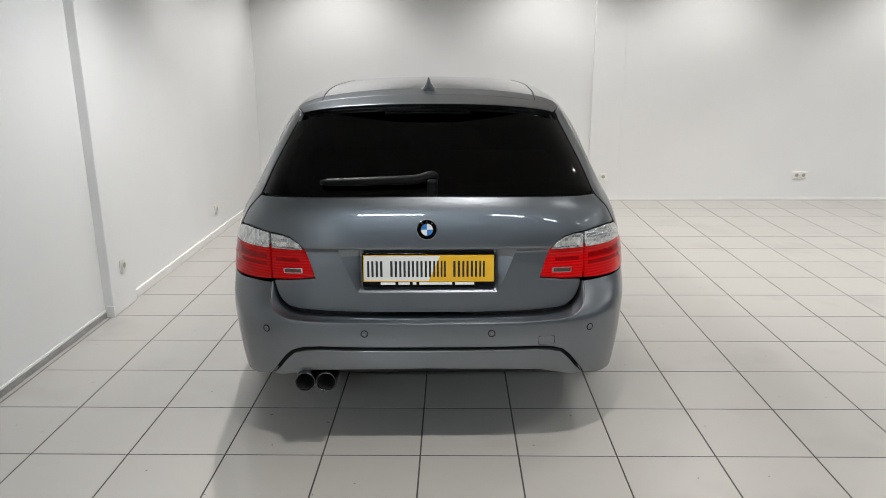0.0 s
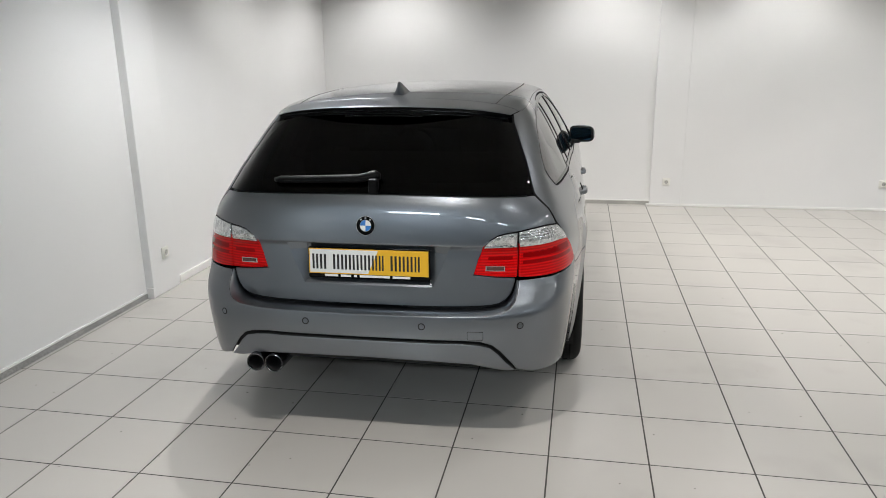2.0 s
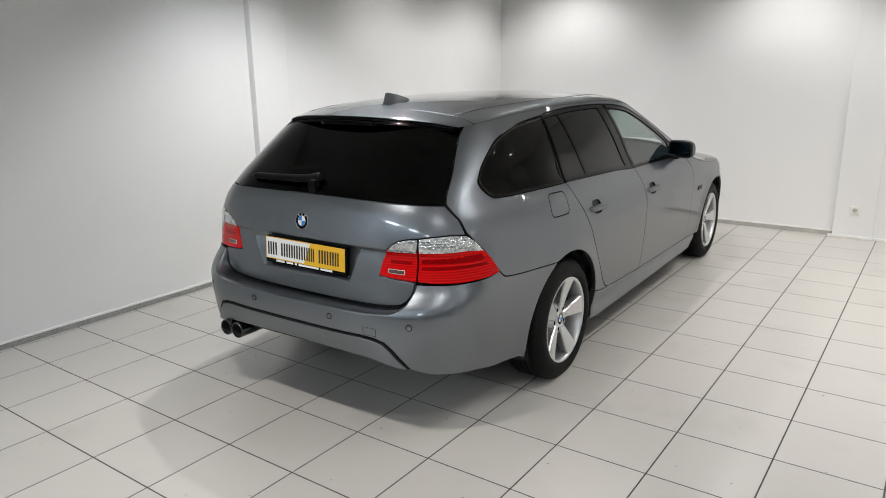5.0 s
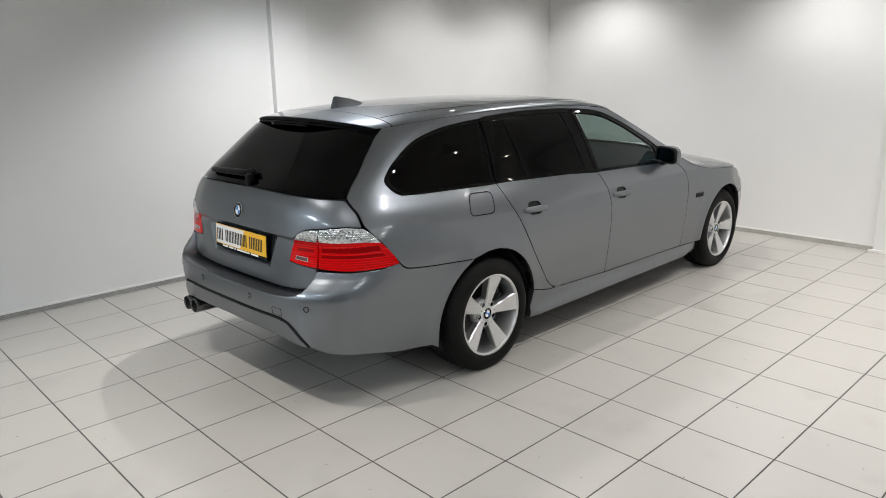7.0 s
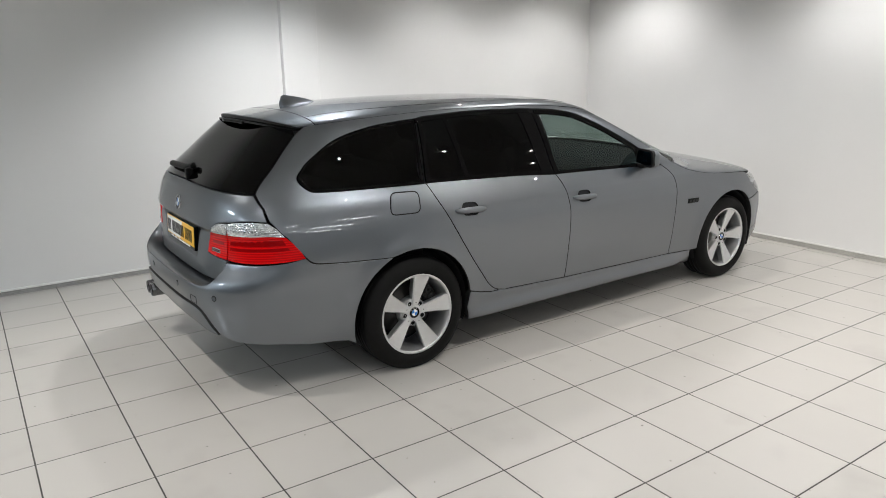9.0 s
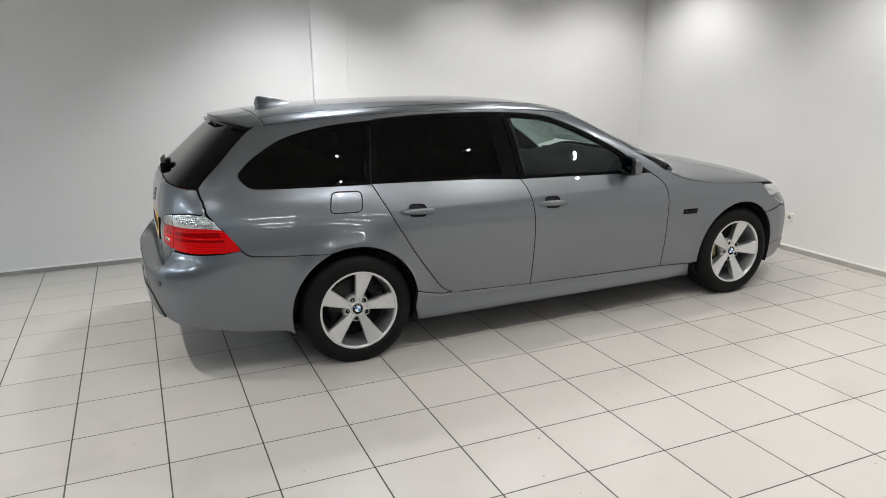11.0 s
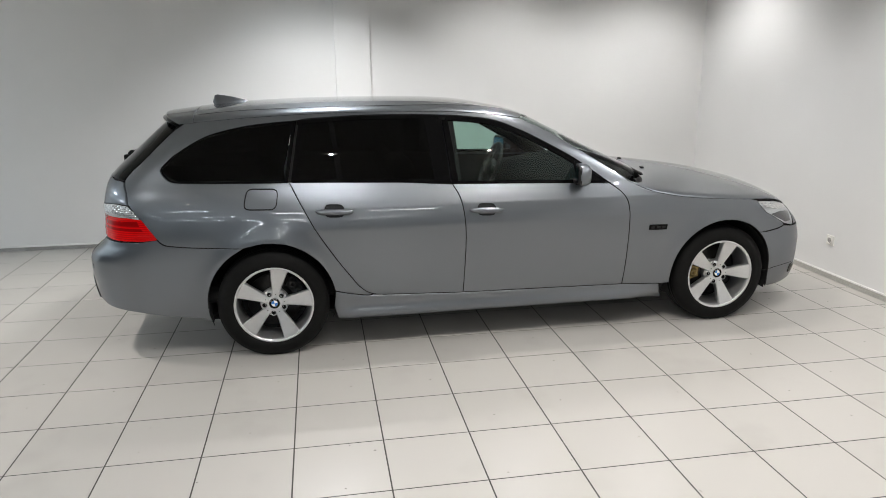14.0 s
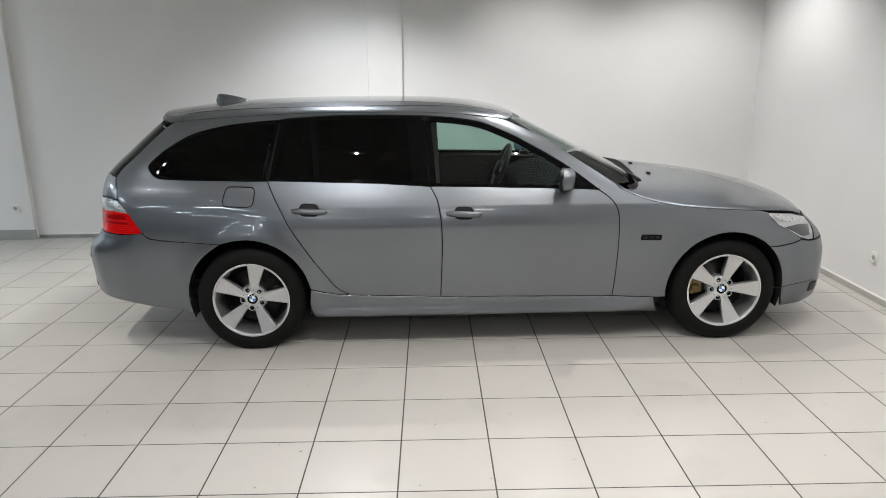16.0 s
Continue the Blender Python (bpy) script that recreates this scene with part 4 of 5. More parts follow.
spoiler = panel("roof_spoiler", lip_line + rear_line[::-1], spoiler_skin, PAINT, CAR, roll=0.022, edge=0.005, gap=0.003, rim_mat=BLACK_GLOSS)
panel("brake_lamp", [(-0.19, -0.638), (0.19, -0.638), (0.19, -0.60), (-0.19, -0.60)], spoiler_skin, BLACK_GLOSS, spoiler, depth=0.024, gap=0)
under = across(lambda q: -0.645 + 0.15 * q ** 2.5, span=0.585)
panel("spoiler_underside", under + [(x, y + 0.2) for x, y in under[::-1]], spoiler_skin, BLACK_GLOSS, spoiler, depth=0.020, gap=0, edge=0.001, roll=0.01)
def roof_at(x, y):
    lo, hi = 0.0, 0.6
    for _ in range(24):
        mid = (lo + hi) / 2
        lo, hi = (mid, hi) if roof_skin(mid, y)[0] < x else (lo, mid)
    return lo


# A thin black strip laid on the roof draws its joint line.
for side in (1, -1):
    joint_y = [-0.40 + 0.1 * i for i in range(20)]
    joint = [(y, 0.470 + 0.05 * (1 - ((y - 0.55) / 1.0) ** 2)) for y in joint_y]
    panel("roof_trim", [(side * roof_at(x, y), y) for y, x in joint] + [(side * roof_at(x + 0.006, y), y) for y, x in joint[::-1]], roof_skin, BLACK, roof, gap=0, depth=-0.001, edge=0.0005, roll=0.004)
def hood_end(q):
    return 2.44 - 0.24 * abs(q) ** 3


hood_back = [(-0.85 + 1.7 * i / 24, hood_end(-1 + i / 12)) for i in range(25)]
hood_fore = [(-0.85 + 1.7 * i / 24, 3.522 - 0.12 * abs(-1 + i / 12) ** 2.6) for i in range(25)]
hood = panel("bonnet", hood_back + hood_fore[::-1], hood_skin, PAINT, CAR, step=0.06)
for x, y in ((0.36, 2.54), (0.08, 2.50)):
    reach = min((abs(hood_skin(0.85 * k / 200, y)[0] - abs(x)), k) for k in range(201))[1] * 0.85 / 200
    p = Vector(hood_skin(math.copysign(reach, x), y))
    jet = block((-0.017, -0.010, -0.004), (0.017, 0.012, 0.011), 0.004)
    jet.transform(Matrix.Translation(p))
    part("washer_jet", jet, BLACK, hood, smooth=True)

# windscreen and cowl
def across_front(pts):
    """Both halves of an outline that is given for the right-hand side, over the middle of the front."""
    right = [screen_y(*p) for p in pts]
    whole = lambda z: round_y(screen_face(z), z, screen_face)
    return right + [(2 * whole(z) - u, z) for u, z in right[::-1]]


panel("windscreen", across_front(screen_edge[::-1] + [(2.262, 0.985), (2.298, 1.01), (2.295, 1.035), (2.262, 1.055)]), screen, SCREEN_GLASS, CAR, gap=0.004, edge=0.001, roll=0.004, depth=0.002, label="raked clear windscreen")
def screen_foot(x):
    """The lower edge of the windscreen at x."""
    z = 1.062 - 0.088 * min(abs(x) / 0.78, 1.0) ** 3
    return screen_face(z) - SCREEN + SCREEN * (1 - min(abs(x) / 0.83, 0.97) ** SCREEN_SQUARE) ** (1 / SCREEN_SQUARE), z


cowl = bmesh.new()
rows = []
for i in range(33):
    q = -0.99 + 1.98 * i / 32
    hx, hy, hz = hood_skin(0.85 * q, hood_end(q))
    fx = hx * 0.95
    fy, fz = screen_foot(fx)
    fy -= 0.02
    rows.append([cowl.verts.new(p) for p in ((fx, fy, fz - 0.006), (fx, fy + 0.02, fz - 0.022), (hx, (fy + hy) / 2, min(fz, hz) - 0.032), (hx, hy + 0.02, hz - 0.022))])
for a, b in zip(rows, rows[1:]):
    for i in range(3):
        cowl.faces.new((a[i], a[i + 1], b[i + 1], b[i]))
bmesh.ops.recalc_face_normals(cowl, faces=cowl.faces[:])
part("cowl", cowl, BLACK, CAR, smooth=True)
for x0, x1 in ((0.66, 0.02), (0.08, -0.58)):
    arm = bmesh.new()
    rows = []
    for i in range(17):
        x = x0 + (x1 - x0) * i / 16
        y, z = screen_foot(x)
        q = i / 16
        y, z = y + 0.044 - 0.022 * q, z - 0.046 + 0.012 * q
        rows.append([arm.verts.new((x, y + dy, z + dz)) for dy, dz in ((-0.008, 0.0), (-0.004, 0.014), (0.006, 0.016), (0.012, 0.002))])
    for a, b in zip(rows, rows[1:]):
        for i in range(4):
            arm.faces.new((a[i], a[(i + 1) % 4], b[(i + 1) % 4], b[i]))
    arm.faces.new(rows[0])
    arm.faces.new(rows[-1])
    bmesh.ops.recalc_face_normals(arm, faces=arm.faces[:])
    part("front_wiper", arm, BLACK, CAR, smooth=True)

# nose: bumper and the panel between the lamps
def nose_band(name, pts, mat, **kw):
    right = [at_y(*p) for p in pts]
    whole = lambda z: round_y(nose_face(z), z)
    return panel(name, right + [(2 * whole(z) - u, z) for u, z in right[::-1]], lateral, mat, CAR, **kw)


nose_band("front_bumper", [(3.30, 0.175), (3.265, 0.26)] + arc_of(8, 47, WHEELBASE, n=8) + [(3.19, 0.593), (3.24, 0.596), (3.30, 0.603), (3.362, 0.619), (3.42, 0.608), (3.48, 0.602)], PAINT, label="grey sports front bumper")
for side in (1, -1):
    panel("fog_lamp", turned([at_y(*p) for p in fillet([(3.475, 0.258), (3.55, 0.258), (3.56, 0.322), (3.485, 0.326)], 0.02)], side), lateral, BLACK_GLOSS, CAR, gap=0, depth=-0.003, edge=0.003)
# A thin black strip on the paint stands for the crease's shade.
for side in (1, -1):
    crease = [(3.19, 0.318), (3.30, 0.328), (3.42, 0.335), (3.50, 0.336)]
    panel("bumper_crease", turned([at_y(*p) for p in crease] + [at_y(y, z + 0.0035) for y, z in crease[::-1]], side), lateral, UNDER_SHADE, CAR, gap=0, depth=-0.0012, edge=0.0004, roll=0.003)
# black sheet added inside the nose to block light through its gaps
nose_band("nose_shell", [(3.31, 0.24), (3.31, 0.60), (3.30, 0.76), (3.34, 0.765)], UNDER_SHADE, depth=0.04, gap=0)
nose_band("nose_panel", [(3.470, 0.608), (3.478, 0.69), (3.425, 0.750)], PAINT)
# tail: gate, glass, bumper
def across_tail(pts):
    """Both halves of an outline that runs over the middle of the tail, given for x > 0 as points round the plan."""
    return pts + [(-u, z) for u, z in pts[::-1] if u > 1e-6]


gate_foot = [at_x(0, 0.596), at_x(0.15, 0.597), at_x(0.30, 0.599), at_x(0.40, 0.601), at_x(0.47, 0.604), at_x(0.52, 0.608), at_x(0.555, 0.616), at_x(0.58, 0.631), at_x(0.600, 0.655), at_x(0.612, 0.685), at_x(0.620, 0.722)]
gate_line = gate_foot + [ at_x(0.54, 0.728), at_x(0.450, 0.738), at_x(0.468, 0.80), at_x(0.489, 0.855), at_x(0.512, 0.880), at_x(0.545, 0.900), at_x(0.58, 0.909), at_x(0.632, 0.914), at_x(0.68, 0.921), at_x(0.735, 0.925), at_y(-0.770, 0.918), at_y(-0.776, 0.985), at_y(-0.792, 1.044), at_x(0.5, 1.053), at_x(0.3, 1.058), at_x(0, 1.061)]
well = [at_x(-0.347, 0.853), at_x(-0.277, 0.684), at_x(0.277, 0.684), at_x(0.347, 0.853)]
gate = panel("tailgate", across_tail(gate_line), gate_skin, PAINT, CAR, holes=[well], roll=0.022, rows=0.009, rim_mat=PAINT, label="grey tailgate with recessed plate panel")
recess = bmesh.new()


def sunk(x, z, d):
    q, _, _, n = skin_frame(gate_skin, *at_x(x, z))
    return recess.verts.new(q - n * d)


def sheet(corners, across_n=8, down_n=4):
    """A face stretched between four sunk corners (x, z, depth)."""
    a, b, e, f = corners
    grid = []
    for i in range(across_n + 1):
        t = i / across_n
        grid.append([sunk(*[(a[k] * (1 - t) + b[k] * t) * (1 - j / down_n) + (f[k] * (1 - t) + e[k] * t) * j / down_n for k in range(3)]) for j in range(down_n + 1)])
    for g, h in zip(grid, grid[1:]):
        for j in range(down_n):
            recess.faces.new((g[j], h[j], h[j + 1], g[j + 1]))


sheet([(-0.272, 0.87, 0.026), (0.272, 0.87, 0.026), (0.264, 0.702, 0.020), (-0.264, 0.702, 0.020)])
sheet([(-0.264, 0.702, 0.020), (0.264, 0.702, 0.020), (0.280, 0.680, 0.001), (-0.280, 0.680, 0.001)])
for k in (1, -1):
    sheet([(k * 0.272, 0.87, 0.026), (k * 0.358, 0.87, 0.001), (k * 0.280, 0.680, 0.001), (k * 0.264, 0.702, 0.020)])
bmesh.ops.recalc_face_normals(recess, faces=recess.faces[:])
part("plate_recess", recess, PAINT, gate)
# black sheet added behind the gate so that its gaps stay dark
panel("gate_shell", across_tail([at_x(0, 0.61), at_x(0.59, 0.67), at_x(0.66, 0.74), at_x(0.72, 0.93), at_x(0.60, 1.03), at_x(0, 1.05)]), gate_skin, UNDER_SHADE, gate, gap=0, depth=0.05, step=0.09)
rear_glass = panel("rear_window", across_tail([at_x(0, 1.064), at_x(0.3, 1.061), at_x(0.5, 1.056), at_y(-0.789, 1.050), at_y(-0.70, 1.140), at_y(-0.60, 1.236), at_y(-0.512, 1.318), at_x(0.4, 1.357), at_x(0, 1.372)]), gate_skin, DARK_GLASS, gate, gap=0.003, edge=0.001, roll=0.004, depth=0.003, rows=0.014, label="dark tinted rear window")
panel("window_edge", across_tail([at_x(0, 1.066), at_x(0.3, 1.063), at_x(0.5, 1.058), at_y(-0.786, 1.052), at_y(-0.70, 1.138), at_y(-0.60, 1.234), at_y(-0.515, 1.316), at_x(0.4, 1.355), at_x(0, 1.370)]), gate_skin, BLACK, rear_glass, gap=0, edge=0.001, roll=0.002, depth=0.012, holes=[across_tail([at_x(0, 1.10), at_x(0.55, 1.09), at_x(0.50, 1.30), at_x(0, 1.33)])])

crest = [at_x(0, 0.590), at_x(0.15, 0.591), at_x(0.30, 0.593), at_x(0.42, 0.594), at_x(0.50, 0.596), at_x(0.55, 0.600), at_x(0.585, 0.609), at_x(0.608, 0.623), at_x(0.622, 0.643), at_x(0.629, 0.668), at_x(0.630, 0.690), at_x(0.628, 0.716)]
bumper_line = crest + [at_x(0.70, 0.716), at_x(0.77, 0.714), at_y(-0.70, 0.717)] + [at_y(*p) for p in bumper_seam] + [at_y(*p) for p in arc_of(113, 198, n=14)[1:]]
lower = [at_y(-0.40, 0.238), at_y(-0.60, 0.258), at_y(-0.75, 0.288), at_x(0.70, 0.318), at_x(0.635, 0.345), at_x(0.600, 0.393), at_x(0.566, 0.438), at_x(0.535, 0.466), at_x(0.49, 0.482), at_x(0.42, 0.488), at_x(0, 0.487)]
bumper = panel("rear_bumper", across_tail(bumper_line + lower), bumper_skin, PAINT, CAR, rows=0.005, roll=0.008, label="grey sports rear bumper")
diffuser_line = [at_x(0, 0.479), at_x(0.42, 0.480), at_x(0.48, 0.474), at_x(0.527, 0.461), at_x(0.558, 0.431), at_x(0.594, 0.384), at_x(0.626, 0.346), at_x(0.56, 0.354), at_x(0.45, 0.384), at_x(0.30, 0.392), at_x(0, 0.396)]
panel("diffuser", across_tail(diffuser_line), lateral, PAINT, bumper, depth=-0.007, edge=0.004, roll=0.03)
panel("diffuser_groove", across_tail([at_x(0, 0.496), at_x(0.44, 0.496), at_x(0.52, 0.484), at_x(0.56, 0.455), at_x(0.64, 0.33), at_x(0.60, 0.33), at_x(0.53, 0.44), at_x(0.44, 0.465), at_x(0, 0.465)]), lateral, UNDER_SHADE, bumper, depth=0.022, gap=0)
# black sheet added inside the bumper to darken what shows through
panel("bumper_shell", across_tail([at_x(0, 0.34), at_x(0.62, 0.33), at_y(-0.66, 0.30), at_y(-0.66, 0.69), at_x(0.6, 0.66), at_x(0, 0.59)]), lateral, UNDER_SHADE, bumper, depth=0.06, gap=0, step=0.09)
step_bm = bmesh.new()


def along(line, n=36):
    """Points spread evenly over an open line."""
    cut = [0.0]
    for p, q in zip(line, line[1:]):
        cut.append(cut[-1] + math.hypot(q[0] - p[0], q[1] - p[1]))
    return [(float(np.interp(cut[-1] * i / n, cut, [p[0] for p in line])), float(np.interp(cut[-1] * i / n, cut, [p[1] for p in line]))) for i in range(n + 1)]


rows = []
for side in (-1, 1):
    pairs = list(zip(along(spline(crest)), along(spline(gate_foot))))
    for (u, z), (gu, gz) in (pairs[::-1] if side < 0 else pairs[1:]):
        p, _, _, n = skin_frame(bumper_skin, side * u, z - 0.004)
        g, _, _, m = skin_frame(gate_skin, side * gu, gz)
        p = p - n * 0.002
        rows.append([step_bm.verts.new(q) for q in (p - n * 0.006, p, p.lerp(g, 0.05) + Vector((0, 0, 0.001)), p.lerp(g, 0.5), g - Vector((0, 0, 0.016)), g + Vector((0, 0.06, -0.016)))])
for a, b in zip(rows, rows[1:]):
    for i in range(5):
        step_bm.faces.new((a[i], a[i + 1], b[i + 1], b[i]))
bmesh.ops.recalc_face_normals(step_bm, faces=step_bm.faces[:])
part("bumper_step", step_bm, PAINT, bumper, smooth=True)
for x in (-0.640, -0.245, 0.250, 0.645):
    p, _, _, n = skin_frame(bumper_skin, *at_x(x, 0.548))
    bm = lathe(bmesh.new(), [(0.0105, -0.004), (0.0105, 0.0015), (0.0095, 0.0025), (0.0085, 0.0005), (0.0, 0.0010)], 20, 2)
    bm.transform(Matrix.Translation(p) @ n.to_track_quat("Z", "Y").to_matrix().to_4x4())
    sensor = part("parking_sensor", bm, PAINT, bumper, smooth=True)
    rimbm = lathe(bmesh.new(), [(0.0150, -0.003), (0.0150, 0.0012), (0.0112, 0.0016), (0.0112, -0.003)], 20, 2)
    rimbm.transform(Matrix.Translation(p) @ n.to_track_quat("Z", "Y").to_matrix().to_4x4())
    part("sensor_ring", rimbm, UNDER_SHADE, sensor)
hook = clean(fillet([at_x(0.435, 0.494), at_x(0.50, 0.492), at_x(0.50, 0.530), at_x(0.435, 0.532)], 0.006))
if area(hook) < 0:
    hook = hook[::-1]
ring = band(bmesh.new(), hook, inset(hook, 0.0022), bumper_skin, 0.0, 0.0)
part("tow_cover_joint", ring, UNDER_SHADE, bumper)

# emblem, plate, wiper
def roundel(r, m, parent):
    """A round badge of four quarters inside a dark ring; it faces +z."""
    rim_bm = lathe(bmesh.new(), [(r, 0.0), (r, 0.004), (r * 0.96, 0.0055), (r * 0.93, 0.0045), (r * 0.93, 0.0)], 36, 2)
    rim_bm.transform(m)
    badge = part("emblem", rim_bm, CHROME, parent, "round emblem in blue, white and black", smooth=True)
    for name, r0, r1, h, mat in (("emblem_ring", r * 0.60, r * 0.93, 0.004, BLACK_GLOSS), ("emblem_edge", r * 0.56, r * 0.60, 0.0046, CHROME)):
        bm = lathe(bmesh.new(), [(r1, 0.0), (r1, h), (r0, h), (r0, 0.0)], 36, 2)
        bm.transform(m)
        part(name, bm, mat, badge)
    for k in range(4):
        bm = bmesh.new()
        arc = [(0, 0)] + [(r * 0.57 * math.cos(radians(90 * k + 11.25 * i)), r * 0.57 * math.sin(radians(90 * k + 11.25 * i))) for i in range(9)]
        bm.faces.new([bm.verts.new((x, y, 0.0042)) for x, y in arc])
        bm.transform(m)
        part("emblem_quarter", bm, (WHITE, BLUE)[k % 2], badge)
    if r > 0.03:
        for k in range(3):
            bm = block((-0.0035, r * 0.68, 0.0042), (0.0035, r * 0.86, 0.005))
            bm.transform(m @ pose(0, 0, 0, 0, 0, 38 - 38 * k))
            part("emblem_mark", bm, CHROME, badge)
    return badge


p, _, _, n = skin_frame(gate_skin, *at_x(0.0, 0.936))
roundel(0.041, Matrix.Translation(p - Vector((0, 0.001, 0))) @ pose(0, 0, 0, 80), gate)

p0 = skin_frame(gate_skin, *at_x(0.0, 0.775))[0]
plate = tagged(new("number_plate"), "white and yellow dealer plate in black holder")
plate.parent = CAR
plate.matrix_basis = Matrix.Translation((0.005, p0.y + 0.006, 0.772)) @ pose(0, 0, 0, -3.5, 0, 0)
PW, PH = 0.262, 0.066
part("plate_holder", block((-PW, -0.010, -PH), (PW, 0.014, PH), 0.004), BLACK_GLOSS, plate)
bm = bmesh.new()
bm.faces.new([bm.verts.new(q) for q in ((-PW + 0.008, -0.0125, -PH + 0.024), (0.0, -0.0125, -PH + 0.024), (0.045, -0.0125, PH - 0.008), (-PW + 0.008, -0.0125, PH - 0.008))])
part("plate_field", bm, WHITE, plate, "white plate field")
part("plate_edge", block((-PW + 0.004, -0.0122, -PH + 0.020), (PW - 0.004, -0.0098, PH - 0.004)), YELLOW, plate, "yellow plate border")
bm = bmesh.new()
bm.faces.new([bm.verts.new(q) for q in ((0.0, -0.0125, -PH + 0.024), (PW - 0.008, -0.0125, -PH + 0.024), (PW - 0.008, -0.0125, PH - 0.008), (0.045, -0.0125, PH - 0.008))])
part("plate_field", bm, YELLOW, plate, "yellow plate field")
# the lettering as plain bars of its size
xs = -0.242
for width in (0.030, 0.032, -0.022, 0.032, 0.030, 0.030, 0.030, 0.030, 0.026, 0.024, -0.022, 0.032, 0.030, 0.030, 0.026):
    if width < 0:
        xs -= width
        continue
    part("plate_bar", block((xs, -0.0140, -0.026), (xs + width * 0.28, -0.0120, 0.038)), INK, plate)
    part("plate_bar", block((xs + width * 0.55, -0.0140, -0.026), (xs + width * 0.83, -0.0120, 0.038)), INK, plate)
    xs += width + 0.0035
xs = -0.19
for width in (0.058, 0.045, 0.014, 0.130, 0.075):
    part("plate_bar", block((xs, -0.0108, -0.0585), (xs + width, -0.0102, -0.0485)), WHITE, plate)
    xs += width + 0.012

wiper = bmesh.new()
rows = []
for i in range(21):
    q = i / 20
    x = 0.045 - 0.465 * q
    z = 1.108 - 0.010 * q + 0.012 * math.exp(-((q - 0.06) / 0.08) ** 2)
    p, _, _, n = skin_frame(lateral, *at_x(x, z))
    up = Vector((0, 0, 1)) - n * n.z
    up.normalize()
    wide, thick = (0.022 - 0.004 * q) * (1 if 0 < i < 20 else 0.5), 0.032 - 0.010 * q
    rows.append([wiper.verts.new(p + n * h + up * w) for h, w in ((0.004, -wide * 0.6), (thick * 0.7, -wide), (thick, -wide * 0.5), (thick, wide * 0.5), (thick * 0.7, wide), (0.004, wide * 0.6))])
for a, b in zip(rows, rows[1:]):
    for i in range(6):
        wiper.faces.new((a[i], a[(i + 1) % 6], b[(i + 1) % 6], b[i]))
wiper.faces.new(rows[0])
wiper.faces.new(rows[-1])
bmesh.ops.recalc_face_normals(wiper, faces=wiper.faces[:])
rear_wiper = part("rear_wiper", wiper, WIPER, CAR, "black plastic rear wiper", smooth=True)
p, _, _, n = skin_frame(lateral, *at_x(0.02, 1.092))
part("wiper_hub", block((p.x - 0.02, p.y - 0.03, p.z - 0.035), (p.x + 0.022, p.y + 0.01, p.z + 0.03), 0.01), WIPER, rear_wiper)

# shark-fin aerial
fin = bmesh.new()
rows = []
for i in range(15):
    q = i / 14
    y = -0.335 + 0.215 * q
    h = 0.068 * (max(0, 1 - q) ** 0.75) * min(1, 0.25 + q * 9) + 0.003
    w = 0.045 * min(1, 0.62 + q * 1.2) * (max(0.0, 1 - q) ** 0.35) + 0.002
    z0 = roof_ridge(y) - 0.004
    rows.append([fin.verts.new((w * c, y - 0.012 * d * (1 - q), z0 + h * d)) for c, d in ((-1, 0), (-0.62, 0.25), (-0.27, 0.6), (-0.08, 0.95), (0, 1), (0.08, 0.95), (0.27, 0.6), (0.62, 0.25), (1, 0))])
for a, b in zip(rows, rows[1:]):
    for i in range(8):
        fin.faces.new((a[i], a[i + 1], b[i + 1], b[i]))
fin.faces.new(rows[0])
bmesh.ops.recalc_face_normals(fin, faces=fin.faces[:])
part("roof_aerial", fin, PAINT, CAR, "grey shark-fin aerial", smooth=True)

# exhaust
for x in (-0.486, -0.404):
    bm = lathe(bmesh.new(), [(0.0355, -0.190), (0.0360, -0.203), (0.0385, -0.207), (0.041, -0.202), (0.0415, -0.15), (0.041, 0.02)], 36, 1, (x, -0.885, 0.343))
    pipe = part("exhaust_tip", bm, DARK_STEEL, CAR, "dark chromed tailpipe", smooth=True)
    part("exhaust_bore", lathe(bmesh.new(), [(0.0356, -0.198), (0.0345, -0.18), (0.0340, -0.06), (0.0, -0.06)], 28, 1, (x, -0.885, 0.343)), UNDER_SHADE, pipe)

# underside
part("underbody", block((-0.74, -0.40, 0.19), (0.74, 3.30, 0.24), 0.02), UNDER_SHADE, CAR)
part("rear_silencer", block((-0.55, -0.88, 0.30), (0.55, -0.40, 0.42), 0.05), UNDER_SHADE, CAR)


